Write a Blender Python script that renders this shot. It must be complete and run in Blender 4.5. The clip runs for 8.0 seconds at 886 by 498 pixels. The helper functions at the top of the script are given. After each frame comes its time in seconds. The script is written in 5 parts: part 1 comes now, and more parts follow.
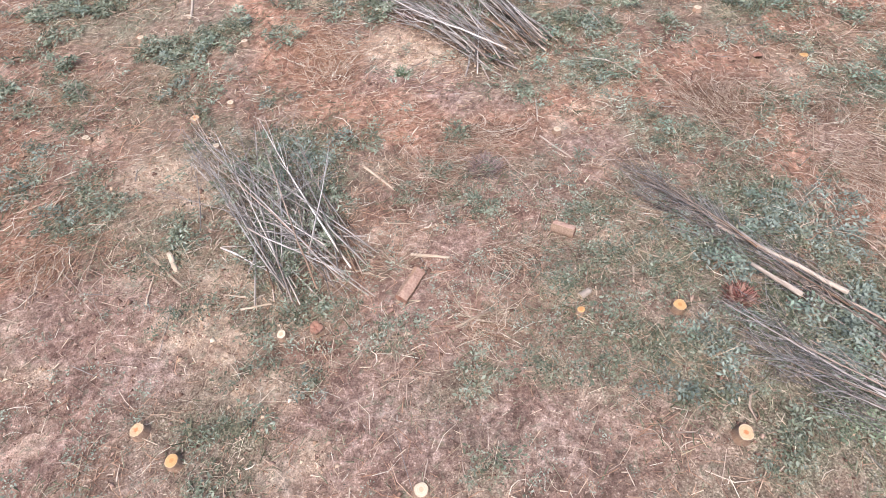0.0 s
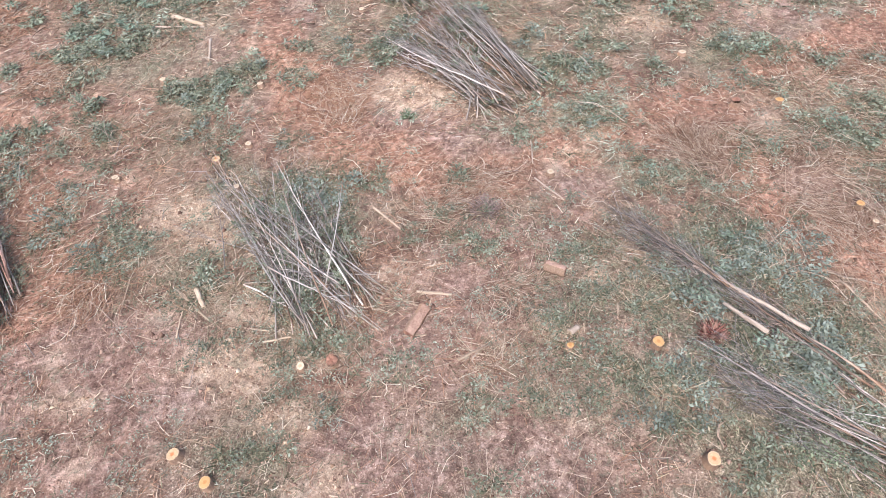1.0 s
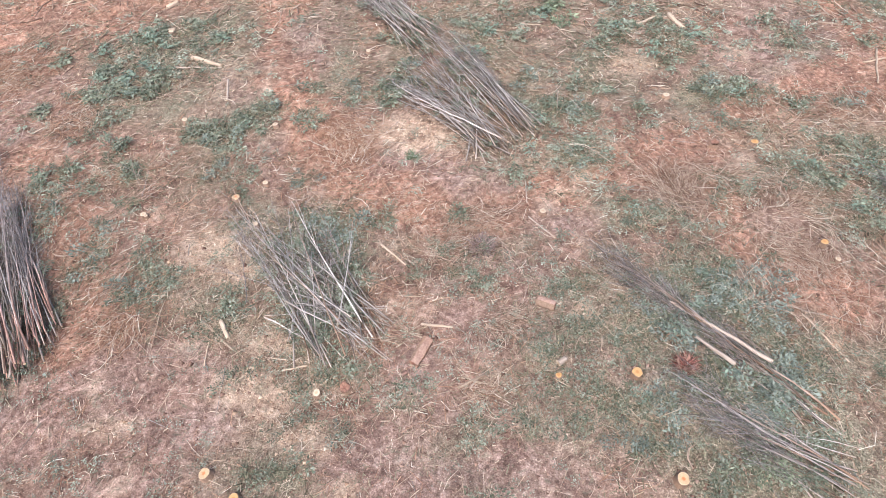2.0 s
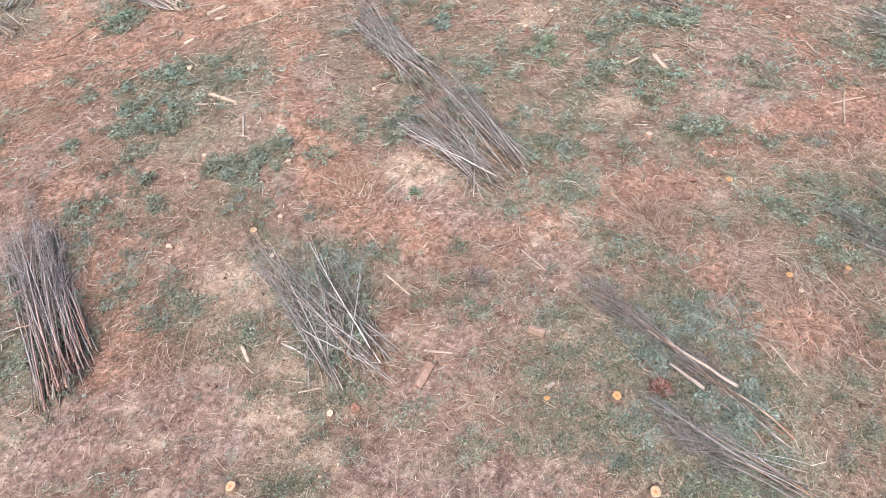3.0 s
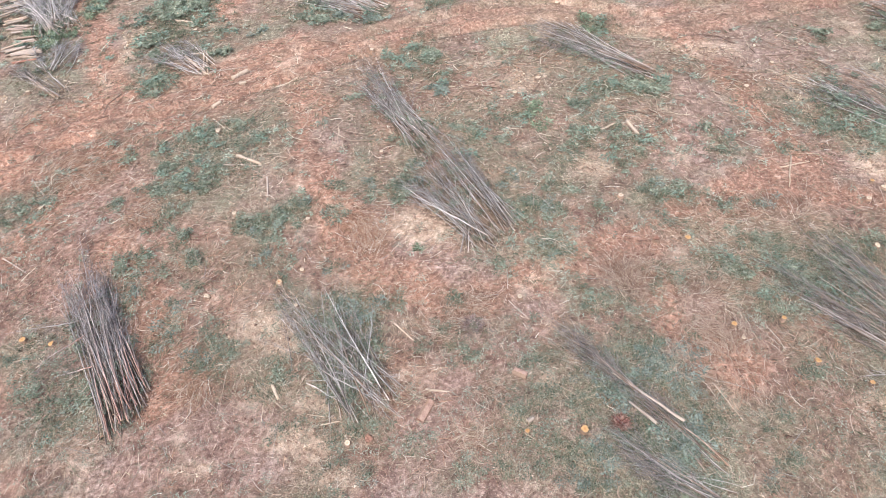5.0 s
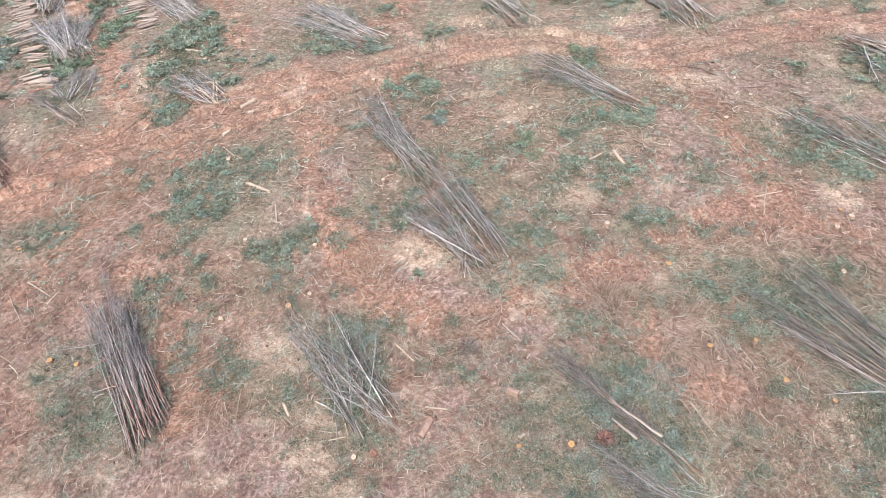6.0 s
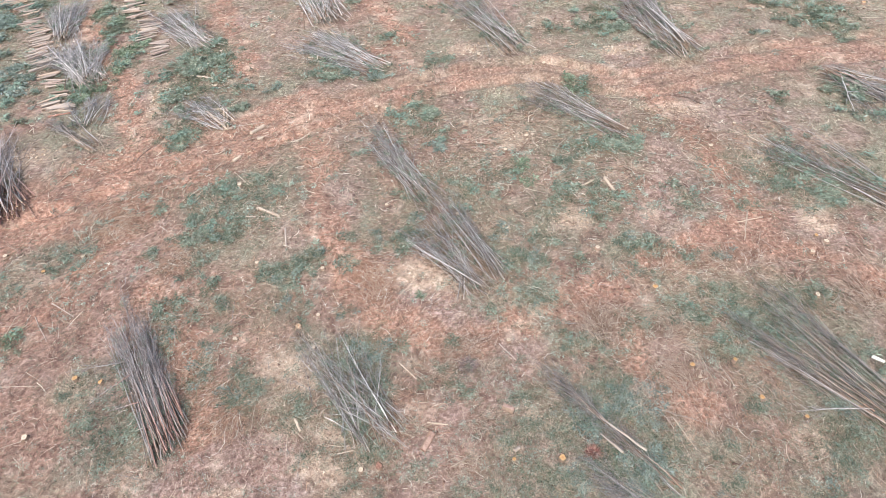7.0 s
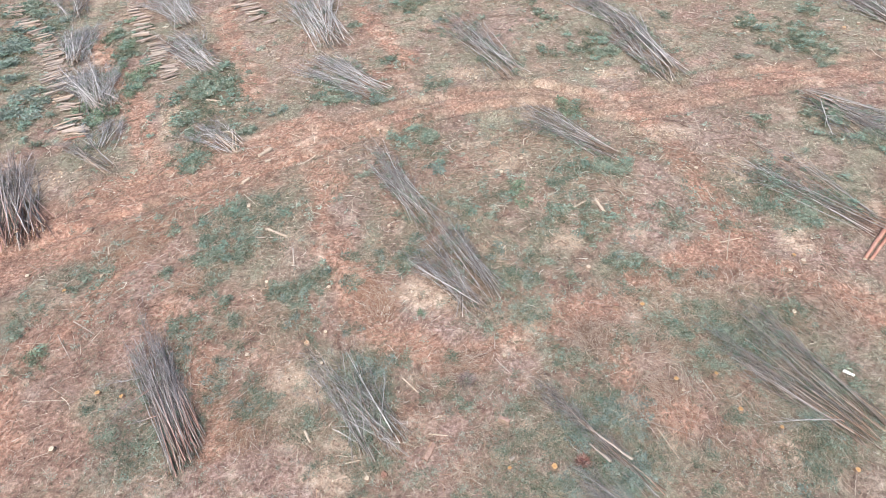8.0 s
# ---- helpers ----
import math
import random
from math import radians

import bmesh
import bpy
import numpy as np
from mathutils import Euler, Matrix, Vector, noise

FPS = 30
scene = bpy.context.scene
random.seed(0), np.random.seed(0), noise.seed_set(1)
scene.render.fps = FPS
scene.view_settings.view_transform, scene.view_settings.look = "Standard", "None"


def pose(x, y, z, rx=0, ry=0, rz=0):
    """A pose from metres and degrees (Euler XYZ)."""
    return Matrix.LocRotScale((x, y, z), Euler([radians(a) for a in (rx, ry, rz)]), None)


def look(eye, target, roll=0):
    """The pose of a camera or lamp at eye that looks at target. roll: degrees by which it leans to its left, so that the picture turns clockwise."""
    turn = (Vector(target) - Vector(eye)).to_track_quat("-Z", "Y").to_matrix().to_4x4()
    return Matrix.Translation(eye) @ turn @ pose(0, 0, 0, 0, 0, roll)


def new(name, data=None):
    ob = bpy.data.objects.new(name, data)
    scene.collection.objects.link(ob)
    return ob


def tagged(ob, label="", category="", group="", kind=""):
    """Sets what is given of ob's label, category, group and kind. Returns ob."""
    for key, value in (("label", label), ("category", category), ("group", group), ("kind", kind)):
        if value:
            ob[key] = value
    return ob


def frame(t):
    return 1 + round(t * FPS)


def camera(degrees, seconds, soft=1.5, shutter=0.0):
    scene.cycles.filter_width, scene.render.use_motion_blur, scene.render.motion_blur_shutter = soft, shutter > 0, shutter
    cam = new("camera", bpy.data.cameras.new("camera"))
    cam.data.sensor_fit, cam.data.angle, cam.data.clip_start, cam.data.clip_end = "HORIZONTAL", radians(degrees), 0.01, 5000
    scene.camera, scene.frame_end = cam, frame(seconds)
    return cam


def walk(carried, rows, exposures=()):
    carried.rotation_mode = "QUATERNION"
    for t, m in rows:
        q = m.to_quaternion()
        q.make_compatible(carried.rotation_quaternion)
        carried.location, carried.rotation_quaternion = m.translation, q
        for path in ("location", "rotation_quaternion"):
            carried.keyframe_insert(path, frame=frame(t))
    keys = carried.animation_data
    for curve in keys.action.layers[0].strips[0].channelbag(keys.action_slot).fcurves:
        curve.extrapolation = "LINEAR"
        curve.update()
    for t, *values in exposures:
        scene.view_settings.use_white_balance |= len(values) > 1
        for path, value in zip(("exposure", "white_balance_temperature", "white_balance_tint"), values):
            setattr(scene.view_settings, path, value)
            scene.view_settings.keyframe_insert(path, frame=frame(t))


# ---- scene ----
cam = camera(76.0, 8.0, 0.9)
PATH = [
    (0, (0.801, -10.128, 6.728), (0.788, -8.430, 4.526), -5.0),
    (0.5, (0.806, -10.169, 7.179), (0.795, -8.462, 4.985), -5.0),
    (1, (0.803, -10.210, 7.744), (0.791, -8.498, 5.553), -5.0),
    (1.5, (0.830, -10.282, 8.283), (0.812, -8.558, 6.101), -5.2),
    (3, (0.869, -10.656, 10.093), (0.859, -8.899, 7.938), -4.9),
    (3.5, (0.920, -10.818, 10.650), (0.909, -9.043, 8.511), -5.0),
    (4, (0.924, -10.962, 11.287), (0.919, -9.177, 9.155), -4.8),
    (4.5, (0.965, -11.153, 11.851), (0.956, -9.355, 9.731), -4.9),
    (6, (1.005, -11.711, 13.715), (1.017, -9.872, 11.630), -4.4),
    (6.5, (0.983, -11.883, 14.313), (1.002, -10.032, 12.240), -4.2),
    (7, (0.967, -12.096, 14.931), (0.991, -10.229, 12.873), -4.1),
    (7.5, (0.951, -12.299, 15.543), (0.980, -10.424, 13.491), -4.0),
    (8, (0.948, -12.534, 16.141), (0.983, -10.643, 14.103), -4.0),
]
walk(cam, [(t, look(eye, target, roll)) for t, eye, target, roll in PATH], exposures=[(0, 1.18, 6620, 12), (4, 1.17, 6570, 10.5), (8, 1.15, 6350, 5)])

# ---- light ----
world = bpy.data.worlds.new("overcast_sky")
scene.world = world
world.use_nodes = True
wn = world.node_tree
sky = wn.nodes.new("ShaderNodeTexSky")
sky.sky_type, sky.sun_disc = "NISHITA", False
sky.sun_elevation, sky.sun_rotation = radians(58), radians(200)
sky.air_density, sky.dust_density, sky.ozone_density = 1.0, 3.5, 0.8
wn.links.new(sky.outputs["Color"], wn.nodes["Background"].inputs["Color"])
wn.nodes["Background"].inputs["Strength"].default_value = 0.125
sun = new("sun", bpy.data.lights.new("sun", "SUN"))
sun.data.energy, sun.data.angle, sun.data.color = 1.4, radians(45), (1.0, 0.97, 0.94)
sun.matrix_world = look((-5, -14, 24), (0, 0, 0))


# ---- materials ----
def material(name, rough=0.85, spec=0.2):
    m = bpy.data.materials.new(name)
    m.use_nodes = True
    b = m.node_tree.nodes["Principled BSDF"]
    b.inputs["Roughness"].default_value = rough
    b.inputs["Specular IOR Level"].default_value = spec
    return m, m.node_tree, b


def put(nt, kind, **values):
    n = nt.nodes.new(kind)
    for k, v in values.items():
        n.inputs[k.replace("_", " ")].default_value = v
    return n


def noise_of(nt, scale, detail=4.0, rough=0.6, coords=None, distortion=0.0):
    n = put(nt, "ShaderNodeTexNoise", Scale=scale, Detail=detail, Roughness=rough, Distortion=distortion)
    if coords is not None:
        nt.links.new(coords, n.inputs["Vector"])
    return n.outputs["Fac"]


def ramp(nt, fac, *stops):
    n = nt.nodes.new("ShaderNodeValToRGB")
    e = n.color_ramp.elements
    while len(e) < len(stops):
        e.new(0.5)
    for el, (p, c) in zip(e, stops):
        el.position = p
        el.color = (*c, 1) if len(c) == 3 else (c[0], c[0], c[0], 1)
    nt.links.new(fac, n.inputs["Fac"])
    return n.outputs["Color"]


def blend(nt, fac, a, b, kind="MIX"):
    n = nt.nodes.new("ShaderNodeMix")
    n.data_type, n.blend_type = "RGBA", kind
    for sock, v in ((n.inputs[0], fac), (n.inputs[6], a), (n.inputs[7], b)):
        if isinstance(v, (int, float)):
            sock.default_value = v
        elif isinstance(v, tuple):
            sock.default_value = (*v, 1)
        else:
            nt.links.new(v, sock)
    return n.outputs[2]


def calc(nt, op, a, b=0.0):
    n = nt.nodes.new("ShaderNodeMath")
    n.operation, n.use_clamp = op, True
    for sock, v in zip(n.inputs, (a, b)):
        if isinstance(v, (int, float)):
            sock.default_value = v
        else:
            nt.links.new(v, sock)
    return n.outputs[0]


def bump(nt, b, height, strength, distance):
    n = put(nt, "ShaderNodeBump", Strength=strength, Distance=distance)
    nt.links.new(height, n.inputs["Height"])
    nt.links.new(n.outputs["Normal"], b.inputs["Normal"])


def attribute(nt, name):
    n = nt.nodes.new("ShaderNodeAttribute")
    n.attribute_name = name
    return n.outputs["Fac"]


def soil_material():
    m, nt, b = material("red_clay_soil", 0.95, 0.12)
    co = nt.nodes.new("ShaderNodeTexCoord").outputs["Object"]
    wide = noise_of(nt, 0.35, 6, 0.62, co)
    mid = noise_of(nt, 1.8, 8, 0.72, co, 0.5)
    grain = noise_of(nt, 9.0, 6, 0.78, co)
    fine = noise_of(nt, 38.0, 4, 0.8, co)
    col = ramp(nt, mid, (0.36, (0.142, 0.085, 0.068)), (0.46, (0.214, 0.132, 0.105)), (0.55, (0.280, 0.183, 0.146)), (0.66, (0.380, 0.275, 0.227)))
    # bare clay of the tracks
    edge = calc(nt, "MULTIPLY", calc(nt, "MULTIPLY", attribute(nt, "track"), ramp(nt, mid, (0.36, (0.45,)), (0.56, (0.95,)))), ramp(nt, wide, (0.36, (0.55,)), (0.56, (1.0,))))
    clay = ramp(nt, grain, (0.36, (0.251, 0.114, 0.078)), (0.50, (0.392, 0.212, 0.150)), (0.64, (0.528, 0.328, 0.244)))
    col = blend(nt, edge, col, clay)
    loose = ramp(nt, grain, (0.34, (0.207, 0.134, 0.117)), (0.50, (0.337, 0.236, 0.209)), (0.66, (0.482, 0.378, 0.346)))
    col = blend(nt, calc(nt, "MULTIPLY", attribute(nt, "bare"), ramp(nt, mid, (0.36, (0.3,)), (0.58, (0.85,)))), col, loose)
    both = calc(nt, "ADD", calc(nt, "MULTIPLY", grain, 0.6), calc(nt, "MULTIPLY", mid, 0.4))
    # dry pale earth
    pale = calc(nt, "MULTIPLY", attribute(nt, "pale"), ramp(nt, both, (0.36, (0.2,)), (0.48, (1.0,))))
    sand = ramp(nt, mid, (0.36, (0.330, 0.220, 0.165)), (0.50, (0.520, 0.385, 0.295)), (0.64, (0.700, 0.565, 0.450)))
    col = blend(nt, pale, col, sand)
    # thin moss, herbs and crushed leaves
    moss = calc(nt, "MULTIPLY", attribute(nt, "green"), ramp(nt, both, (0.36, (0.12,)), (0.50, (0.92,))))
    herb = ramp(nt, fine, (0.36, (0.098, 0.092, 0.064)), (0.50, (0.225, 0.212, 0.152)), (0.64, (0.410, 0.386, 0.292)))
    col = blend(nt, moss, col, herb)
    # chips and needles trodden into the soil
    v = put(nt, "ShaderNodeTexVoronoi", Scale=20.0, Randomness=1.0)
    nt.links.new(co, v.inputs["Vector"])
    chips = calc(nt, "MULTIPLY", ramp(nt, v.outputs["Distance"], (0.14, (1.0,)), (0.30, (0.0,))), ramp(nt, grain, (0.47, (0.0,)), (0.56, (0.7,))))
    col = blend(nt, chips, col, (0.60, 0.49, 0.41))
    for size, low, amount, shade in ((26.0, 0.64, 0.6, (0.60, 0.49, 0.40)), (22.0, 0.62, 0.5, (0.120, 0.084, 0.066)), (9.0, 0.66, 0.4, (0.52, 0.40, 0.32)), (8.0, 0.64, 0.4, (0.140, 0.100, 0.078)), (6.0, 0.60, 0.45, (0.20, 0.205, 0.150))):
        shift = put(nt, "ShaderNodeVectorMath")
        shift.inputs[1].default_value = (size * 3.1, size * 1.7, size)
        nt.links.new(co, shift.inputs[0])
        spot = noise_of(nt, size, 3, 0.55, shift.outputs[0], 1.2)
        col = blend(nt, ramp(nt, spot, (low, (0.0,)), (low + 0.05, (amount,))), col, shade)
    col = blend(nt, 0.9, col, ramp(nt, grain, (0.36, (0.72,)), (0.5, (0.98,)), (0.64, (1.26,))), "MULTIPLY")
    col = blend(nt, 0.9, col, ramp(nt, fine, (0.36, (0.62,)), (0.5, (0.98,)), (0.64, (1.34,))), "MULTIPLY")
    col = blend(nt, 0.6, col, ramp(nt, wide, (0.38, (0.80,)), (0.62, (1.18,))), "MULTIPLY")
    tuftiness = noise_of(nt, 4.5, 5, 0.7, co, 0.8)
    col = blend(nt, 0.85, col, ramp(nt, tuftiness, (0.39, (0.72,)), (0.5, (0.98,)), (0.61, (1.24,))), "MULTIPLY")
    nt.links.new(col, b.inputs["Base Color"])
    hgt = calc(nt, "ADD", calc(nt, "MULTIPLY", grain, 0.6), calc(nt, "MULTIPLY", fine, 0.4))
    bump(nt, b, hgt, 1.0, 0.06)
    return m


def island_material(name, stops, rough=0.85, spread=0.25, scale=25.0, low=0.3):
    """Loose small pieces, each of its own shade."""
    m, nt, b = material(name, max(rough, 0.8), 0.08)
    rnd = nt.nodes.new("ShaderNodeNewGeometry").outputs["Random Per Island"]
    col = ramp(nt, rnd, *stops)
    co = nt.nodes.new("ShaderNodeTexCoord").outputs["Object"]
    col = blend(nt, 0.8, col, ramp(nt, noise_of(nt, scale, 3, 0.6, co), (low, (1 - spread,)), (1 - low, (1 + spread,))), "MULTIPLY")
    nt.links.new(col, b.inputs["Base Color"])
    return m


def wood_material(name, dark, light, scale=9.0, stretch=0.12, rough=0.8, blotch=(0.3, 0.2, 0.16), blotches=0.35):
    """Bark or weathered wood, grain along z, each object of its own shade."""
    m, nt, b = material(name, rough, 0.2)
    co = nt.nodes.new("ShaderNodeTexCoord").outputs["Object"]
    mp = nt.nodes.new("ShaderNodeMapping")
    mp.inputs["Scale"].default_value = (1, 1, stretch)
    nt.links.new(co, mp.inputs["Vector"])
    grain = noise_of(nt, scale * 5, 6, 0.65, mp.outputs["Vector"])
    patch = noise_of(nt, scale * 0.35, 4, 0.6, co)
    rnd = nt.nodes.new("ShaderNodeObjectInfo").outputs["Random"]
    col = ramp(nt, grain, (0.28, dark), (0.68, light))
    col = blend(nt, calc(nt, "MULTIPLY", ramp(nt, patch, (0.48, (0.0,)), (0.62, (1.0,))), blotches), col, blotch)
    col = blend(nt, 0.9, col, ramp(nt, rnd, (0.0, (0.62,)), (0.5, (0.9,)), (1.0, (1.1,))), "MULTIPLY")
    nt.links.new(col, b.inputs["Base Color"])
    bump(nt, b, grain, 0.5, 0.01)
    return m


def cut_material(name, core, outer, rim):
    """Sawn end grain with rings round the local z axis."""
    m, nt, b = material(name, 0.7, 0.25)
    co = nt.nodes.new("ShaderNodeTexCoord").outputs["Object"]
    flat = nt.nodes.new("ShaderNodeVectorMath")
    flat.operation = "MULTIPLY"
    flat.inputs[1].default_value = (1, 1, 0)
    nt.links.new(co, flat.inputs[0])
    length = nt.nodes.new("ShaderNodeVectorMath")
    length.operation = "LENGTH"
    nt.links.new(flat.outputs[0], length.inputs[0])
    wob = noise_of(nt, 18.0, 3, 0.6, co)
    r = calc(nt, "ADD", length.outputs["Value"], calc(nt, "MULTIPLY", wob, 0.03))
    col = ramp(nt, r, (0.03, core), (0.055, outer), (0.085, outer), (0.105, rim))
    w = put(nt, "ShaderNodeTexWave", Scale=14.0, Distortion=2.5, Detail=2.0)
    w.wave_type, w.rings_direction = "RINGS", "Z"
    nt.links.new(co, w.inputs["Vector"])
    col = blend(nt, 0.45, col, ramp(nt, w.outputs["Fac"], (0.0, (0.78,)), (1.0, (1.08,))), "MULTIPLY")
    col = blend(nt, 0.6, col, ramp(nt, noise_of(nt, 30.0, 4, 0.6, co), (0.3, (0.75,)), (0.7, (1.1,))), "MULTIPLY")
    nt.links.new(col, b.inputs["Base Color"])
    return m


SOIL = soil_material()
STRAW = island_material("dry_straw_and_twigs", ((0.0, (0.176, 0.106, 0.084)), (0.35, (0.391, 0.218, 0.148)), (0.7, (0.522, 0.349, 0.250)), (0.92, (0.660, 0.568, 0.476)), (1.0, (0.814, 0.799, 0.701))))
HERB = island_material("grey_green_herbs", ((0.0, (0.071, 0.074, 0.049)), (0.4, (0.152, 0.158, 0.105)), (0.75, (0.249, 0.253, 0.174)), (0.93, (0.355, 0.341, 0.242)), (1.0, (0.507, 0.431, 0.303))))
# near-black brown: shade between the poles put into the twig colour
SHADE_TWIG = island_material("dark_shade_twigs", ((0.0, (0.050, 0.042, 0.036)), (0.6, (0.105, 0.086, 0.074)), (1.0, (0.210, 0.178, 0.158))))
LIGHT_TWIG = island_material("pale_grey_twigs", ((0.0, (0.132, 0.123, 0.129)), (0.5, (0.290, 0.277, 0.290)), (1.0, (0.528, 0.510, 0.529))))
CLOD = island_material("earth_clods", ((0.0, (0.130, 0.078, 0.062)), (0.5, (0.290, 0.182, 0.145)), (1.0, (0.460, 0.333, 0.274))), 0.95)
CRUMB = island_material("pale_earth_crumbs", ((0.0, (0.300, 0.190, 0.130)), (0.5, (0.500, 0.370, 0.270)), (0.85, (0.640, 0.520, 0.400)), (1.0, (0.780, 0.690, 0.580))), 0.95)
STICK = island_material("fallen_sticks", ((0.0, (0.170, 0.115, 0.095)), (0.5, (0.330, 0.245, 0.195)), (0.85, (0.480, 0.385, 0.310)), (1.0, (0.700, 0.610, 0.490))), 0.8)
CHIP = island_material("pale_wood_chips", ((0.0, (0.320, 0.210, 0.150)), (0.6, (0.500, 0.385, 0.295)), (1.0, (0.720, 0.620, 0.500))), 0.8)
GREY_TWIG = island_material("grey_twigs", ((0.0, (0.076, 0.068, 0.069)), (0.5, (0.190, 0.173, 0.177)), (1.0, (0.456, 0.436, 0.452))))
MAUVE_TWIG = island_material("mauve_brown_twigs", ((0.0, (0.128, 0.090, 0.090)), (0.5, (0.285, 0.210, 0.204)), (1.0, (0.510, 0.405, 0.390))))
LEAF = island_material("eucalyptus_leaves", ((0.0, (0.116, 0.137, 0.099)), (0.4, (0.175, 0.200, 0.151)), (0.9, (0.249, 0.277, 0.220)), (0.985, (0.336, 0.367, 0.313)), (1.0, (0.493, 0.357, 0.259))), 0.9, 0.35, 1.9, 0.4)
LEAF_SPRIG = island_material("pale_eucalyptus_leaves", ((0.0, (0.161, 0.191, 0.148)), (0.5, (0.242, 0.282, 0.226)), (1.0, (0.362, 0.404, 0.340))), 0.9, 0.35, 1.3, 0.4)
LEAF_DEEP = island_material("deep_green_leaves", ((0.0, (0.085, 0.094, 0.065)), (0.6, (0.158, 0.167, 0.121)), (0.95, (0.238, 0.245, 0.188)), (1.0, (0.463, 0.332, 0.242))), 0.85, 0.4, 3.0)
LEAF_PALE = island_material("pale_sage_leaves", ((0.0, (0.132, 0.178, 0.137)), (0.5, (0.189, 0.251, 0.199)), (1.0, (0.264, 0.339, 0.275))), 0.85, 0.3, 6.0)
LEAF_DULL = island_material("crushed_leaves", ((0.0, (0.078, 0.075, 0.060)), (0.45, (0.151, 0.151, 0.125)), (0.8, (0.252, 0.247, 0.210)), (0.95, (0.370, 0.352, 0.308)), (1.0, (0.381, 0.224, 0.162))))
LEAF_BRIGHT = island_material("fresh_green_leaves", ((0.0, (0.112, 0.141, 0.092)), (0.6, (0.180, 0.224, 0.153)), (1.0, (0.282, 0.327, 0.236))), 0.9, 0.35, 1.9, 0.4)
LEAF_BLUE = island_material("glaucous_leaves", ((0.0, (0.126, 0.150, 0.126)), (0.5, (0.183, 0.219, 0.187)), (1.0, (0.265, 0.307, 0.273))), 0.9, 0.35, 1.9, 0.4)
TAN_STALK = island_material("tan_dry_stalks", ((0.0, (0.200, 0.150, 0.110)), (0.4, (0.400, 0.320, 0.235)), (0.85, (0.560, 0.470, 0.365)), (1.0, (0.74, 0.66, 0.54))))
SHRED = island_material("bark_shreds", ((0.0, (0.120, 0.075, 0.058)), (0.3, (0.270, 0.172, 0.128)), (0.6, (0.430, 0.312, 0.244)), (0.88, (0.580, 0.473, 0.388)), (1.0, (0.740, 0.666, 0.569))))
PINK_FIBRE = island_material("pinkish_red_wood_fibres", ((0.0, (0.085, 0.034, 0.030)), (0.45, (0.270, 0.105, 0.088)), (0.8, (0.460, 0.240, 0.205)), (1.0, (0.66, 0.46, 0.39))))
GRASS = island_material("dark_green_grass", ((0.0, (0.090, 0.120, 0.075)), (0.6, (0.155, 0.205, 0.130)), (1.0, (0.260, 0.310, 0.210))))
POLE_DARK = wood_material("dark_grey_bark", (0.110, 0.100, 0.096), (0.400, 0.376, 0.362), 9, 0.08, 0.85, (0.50, 0.46, 0.42), 0.35)
POLE_BROWN = wood_material("brown_bark", (0.150, 0.112, 0.093), (0.400, 0.328, 0.282), 9, 0.08, 0.85, (0.44, 0.40, 0.36), 0.5)
PALE_WOOD = wood_material("peeled_pale_wood", (0.380, 0.285, 0.215), (0.610, 0.500, 0.400), 8, 0.08, 0.7, (0.40, 0.26, 0.16), 0.35)
SPLIT_WOOD = wood_material("split_pinkish_wood", (0.300, 0.235, 0.195), (0.600, 0.510, 0.440), 8, 0.08, 0.75, (0.33, 0.20, 0.15), 0.4)
RED_WOOD = wood_material("reddish_wood", (0.270, 0.110, 0.080), (0.520, 0.280, 0.210), 8, 0.08, 0.75, (0.52, 0.36, 0.28), 0.4)
RED_BARK = wood_material("red_brown_bark", (0.190, 0.100, 0.078), (0.470, 0.300, 0.245), 9, 0.08, 0.85, (0.42, 0.37, 0.34), 0.45)
PINK_BARK = wood_material("pinkish_brown_bark", (0.200, 0.138, 0.115), (0.520, 0.400, 0.345), 9, 0.08, 0.85, (0.30, 0.24, 0.21), 0.4)
TAN_LOG = wood_material("tan_log_bark", (0.300, 0.215, 0.165), (0.560, 0.440, 0.350), 8, 0.08, 0.8, (0.36, 0.22, 0.17), 0.4)
WHITE_WOOD = wood_material("bleached_wood", (0.640, 0.610, 0.540), (0.820, 0.790, 0.720), 8, 0.1, 0.7, (0.5, 0.44, 0.36), 0.2)
STUMP_BARK = wood_material("stump_bark", (0.170, 0.105, 0.078), (0.400, 0.285, 0.215), 12, 0.3, 0.9, (0.45, 0.27, 0.17), 0.4)
CUT_PALE = cut_material("weathered_cut_wood", (0.497, 0.368, 0.257), (0.589, 0.483, 0.366), (0.423, 0.322, 0.247))
CUT_ORANGE = cut_material("fresh_orange_cut_wood", (0.450, 0.225, 0.090), (0.540, 0.325, 0.150), (0.56, 0.40, 0.25))
CUT_DARK = cut_material("damp_reddish_cut_wood", (0.240, 0.115, 0.085), (0.320, 0.175, 0.130), (0.23, 0.125, 0.095))
CUT_MIXED = cut_material("cream_cut_wood_with_orange_heart", (0.493, 0.193, 0.084), (0.552, 0.378, 0.233), (0.595, 0.462, 0.326))

# ---- plan of the clearing ----
BUMPS = [
    (3.75, -7.37, 0.33, 2.08), (-5.7, -1.67, -0.14, 2.08), (9.73, -4.03, -0.15, 2.22), (-2.5, -7.23, -0.15, 2.36), (-3.06, 0.83, 0.08, 1.67), 
    (1.67, 2.78, 0.08, 1.67), (0.56, -1.25, 0.11, 1.25), 
]
TRACK = [
    (-18.28, 3.77), (-16.83, 4.53), (-13.91, 6.03), (-10.71, 7.66), (-7.1, 8.8), (-3.27, 10.72), (2.38, 12.38), (6.75, 12.63), (11.11, 10.62), 
    (16.76, 12.11), (24.88, 12.65), (29.06, 13.04), 
]
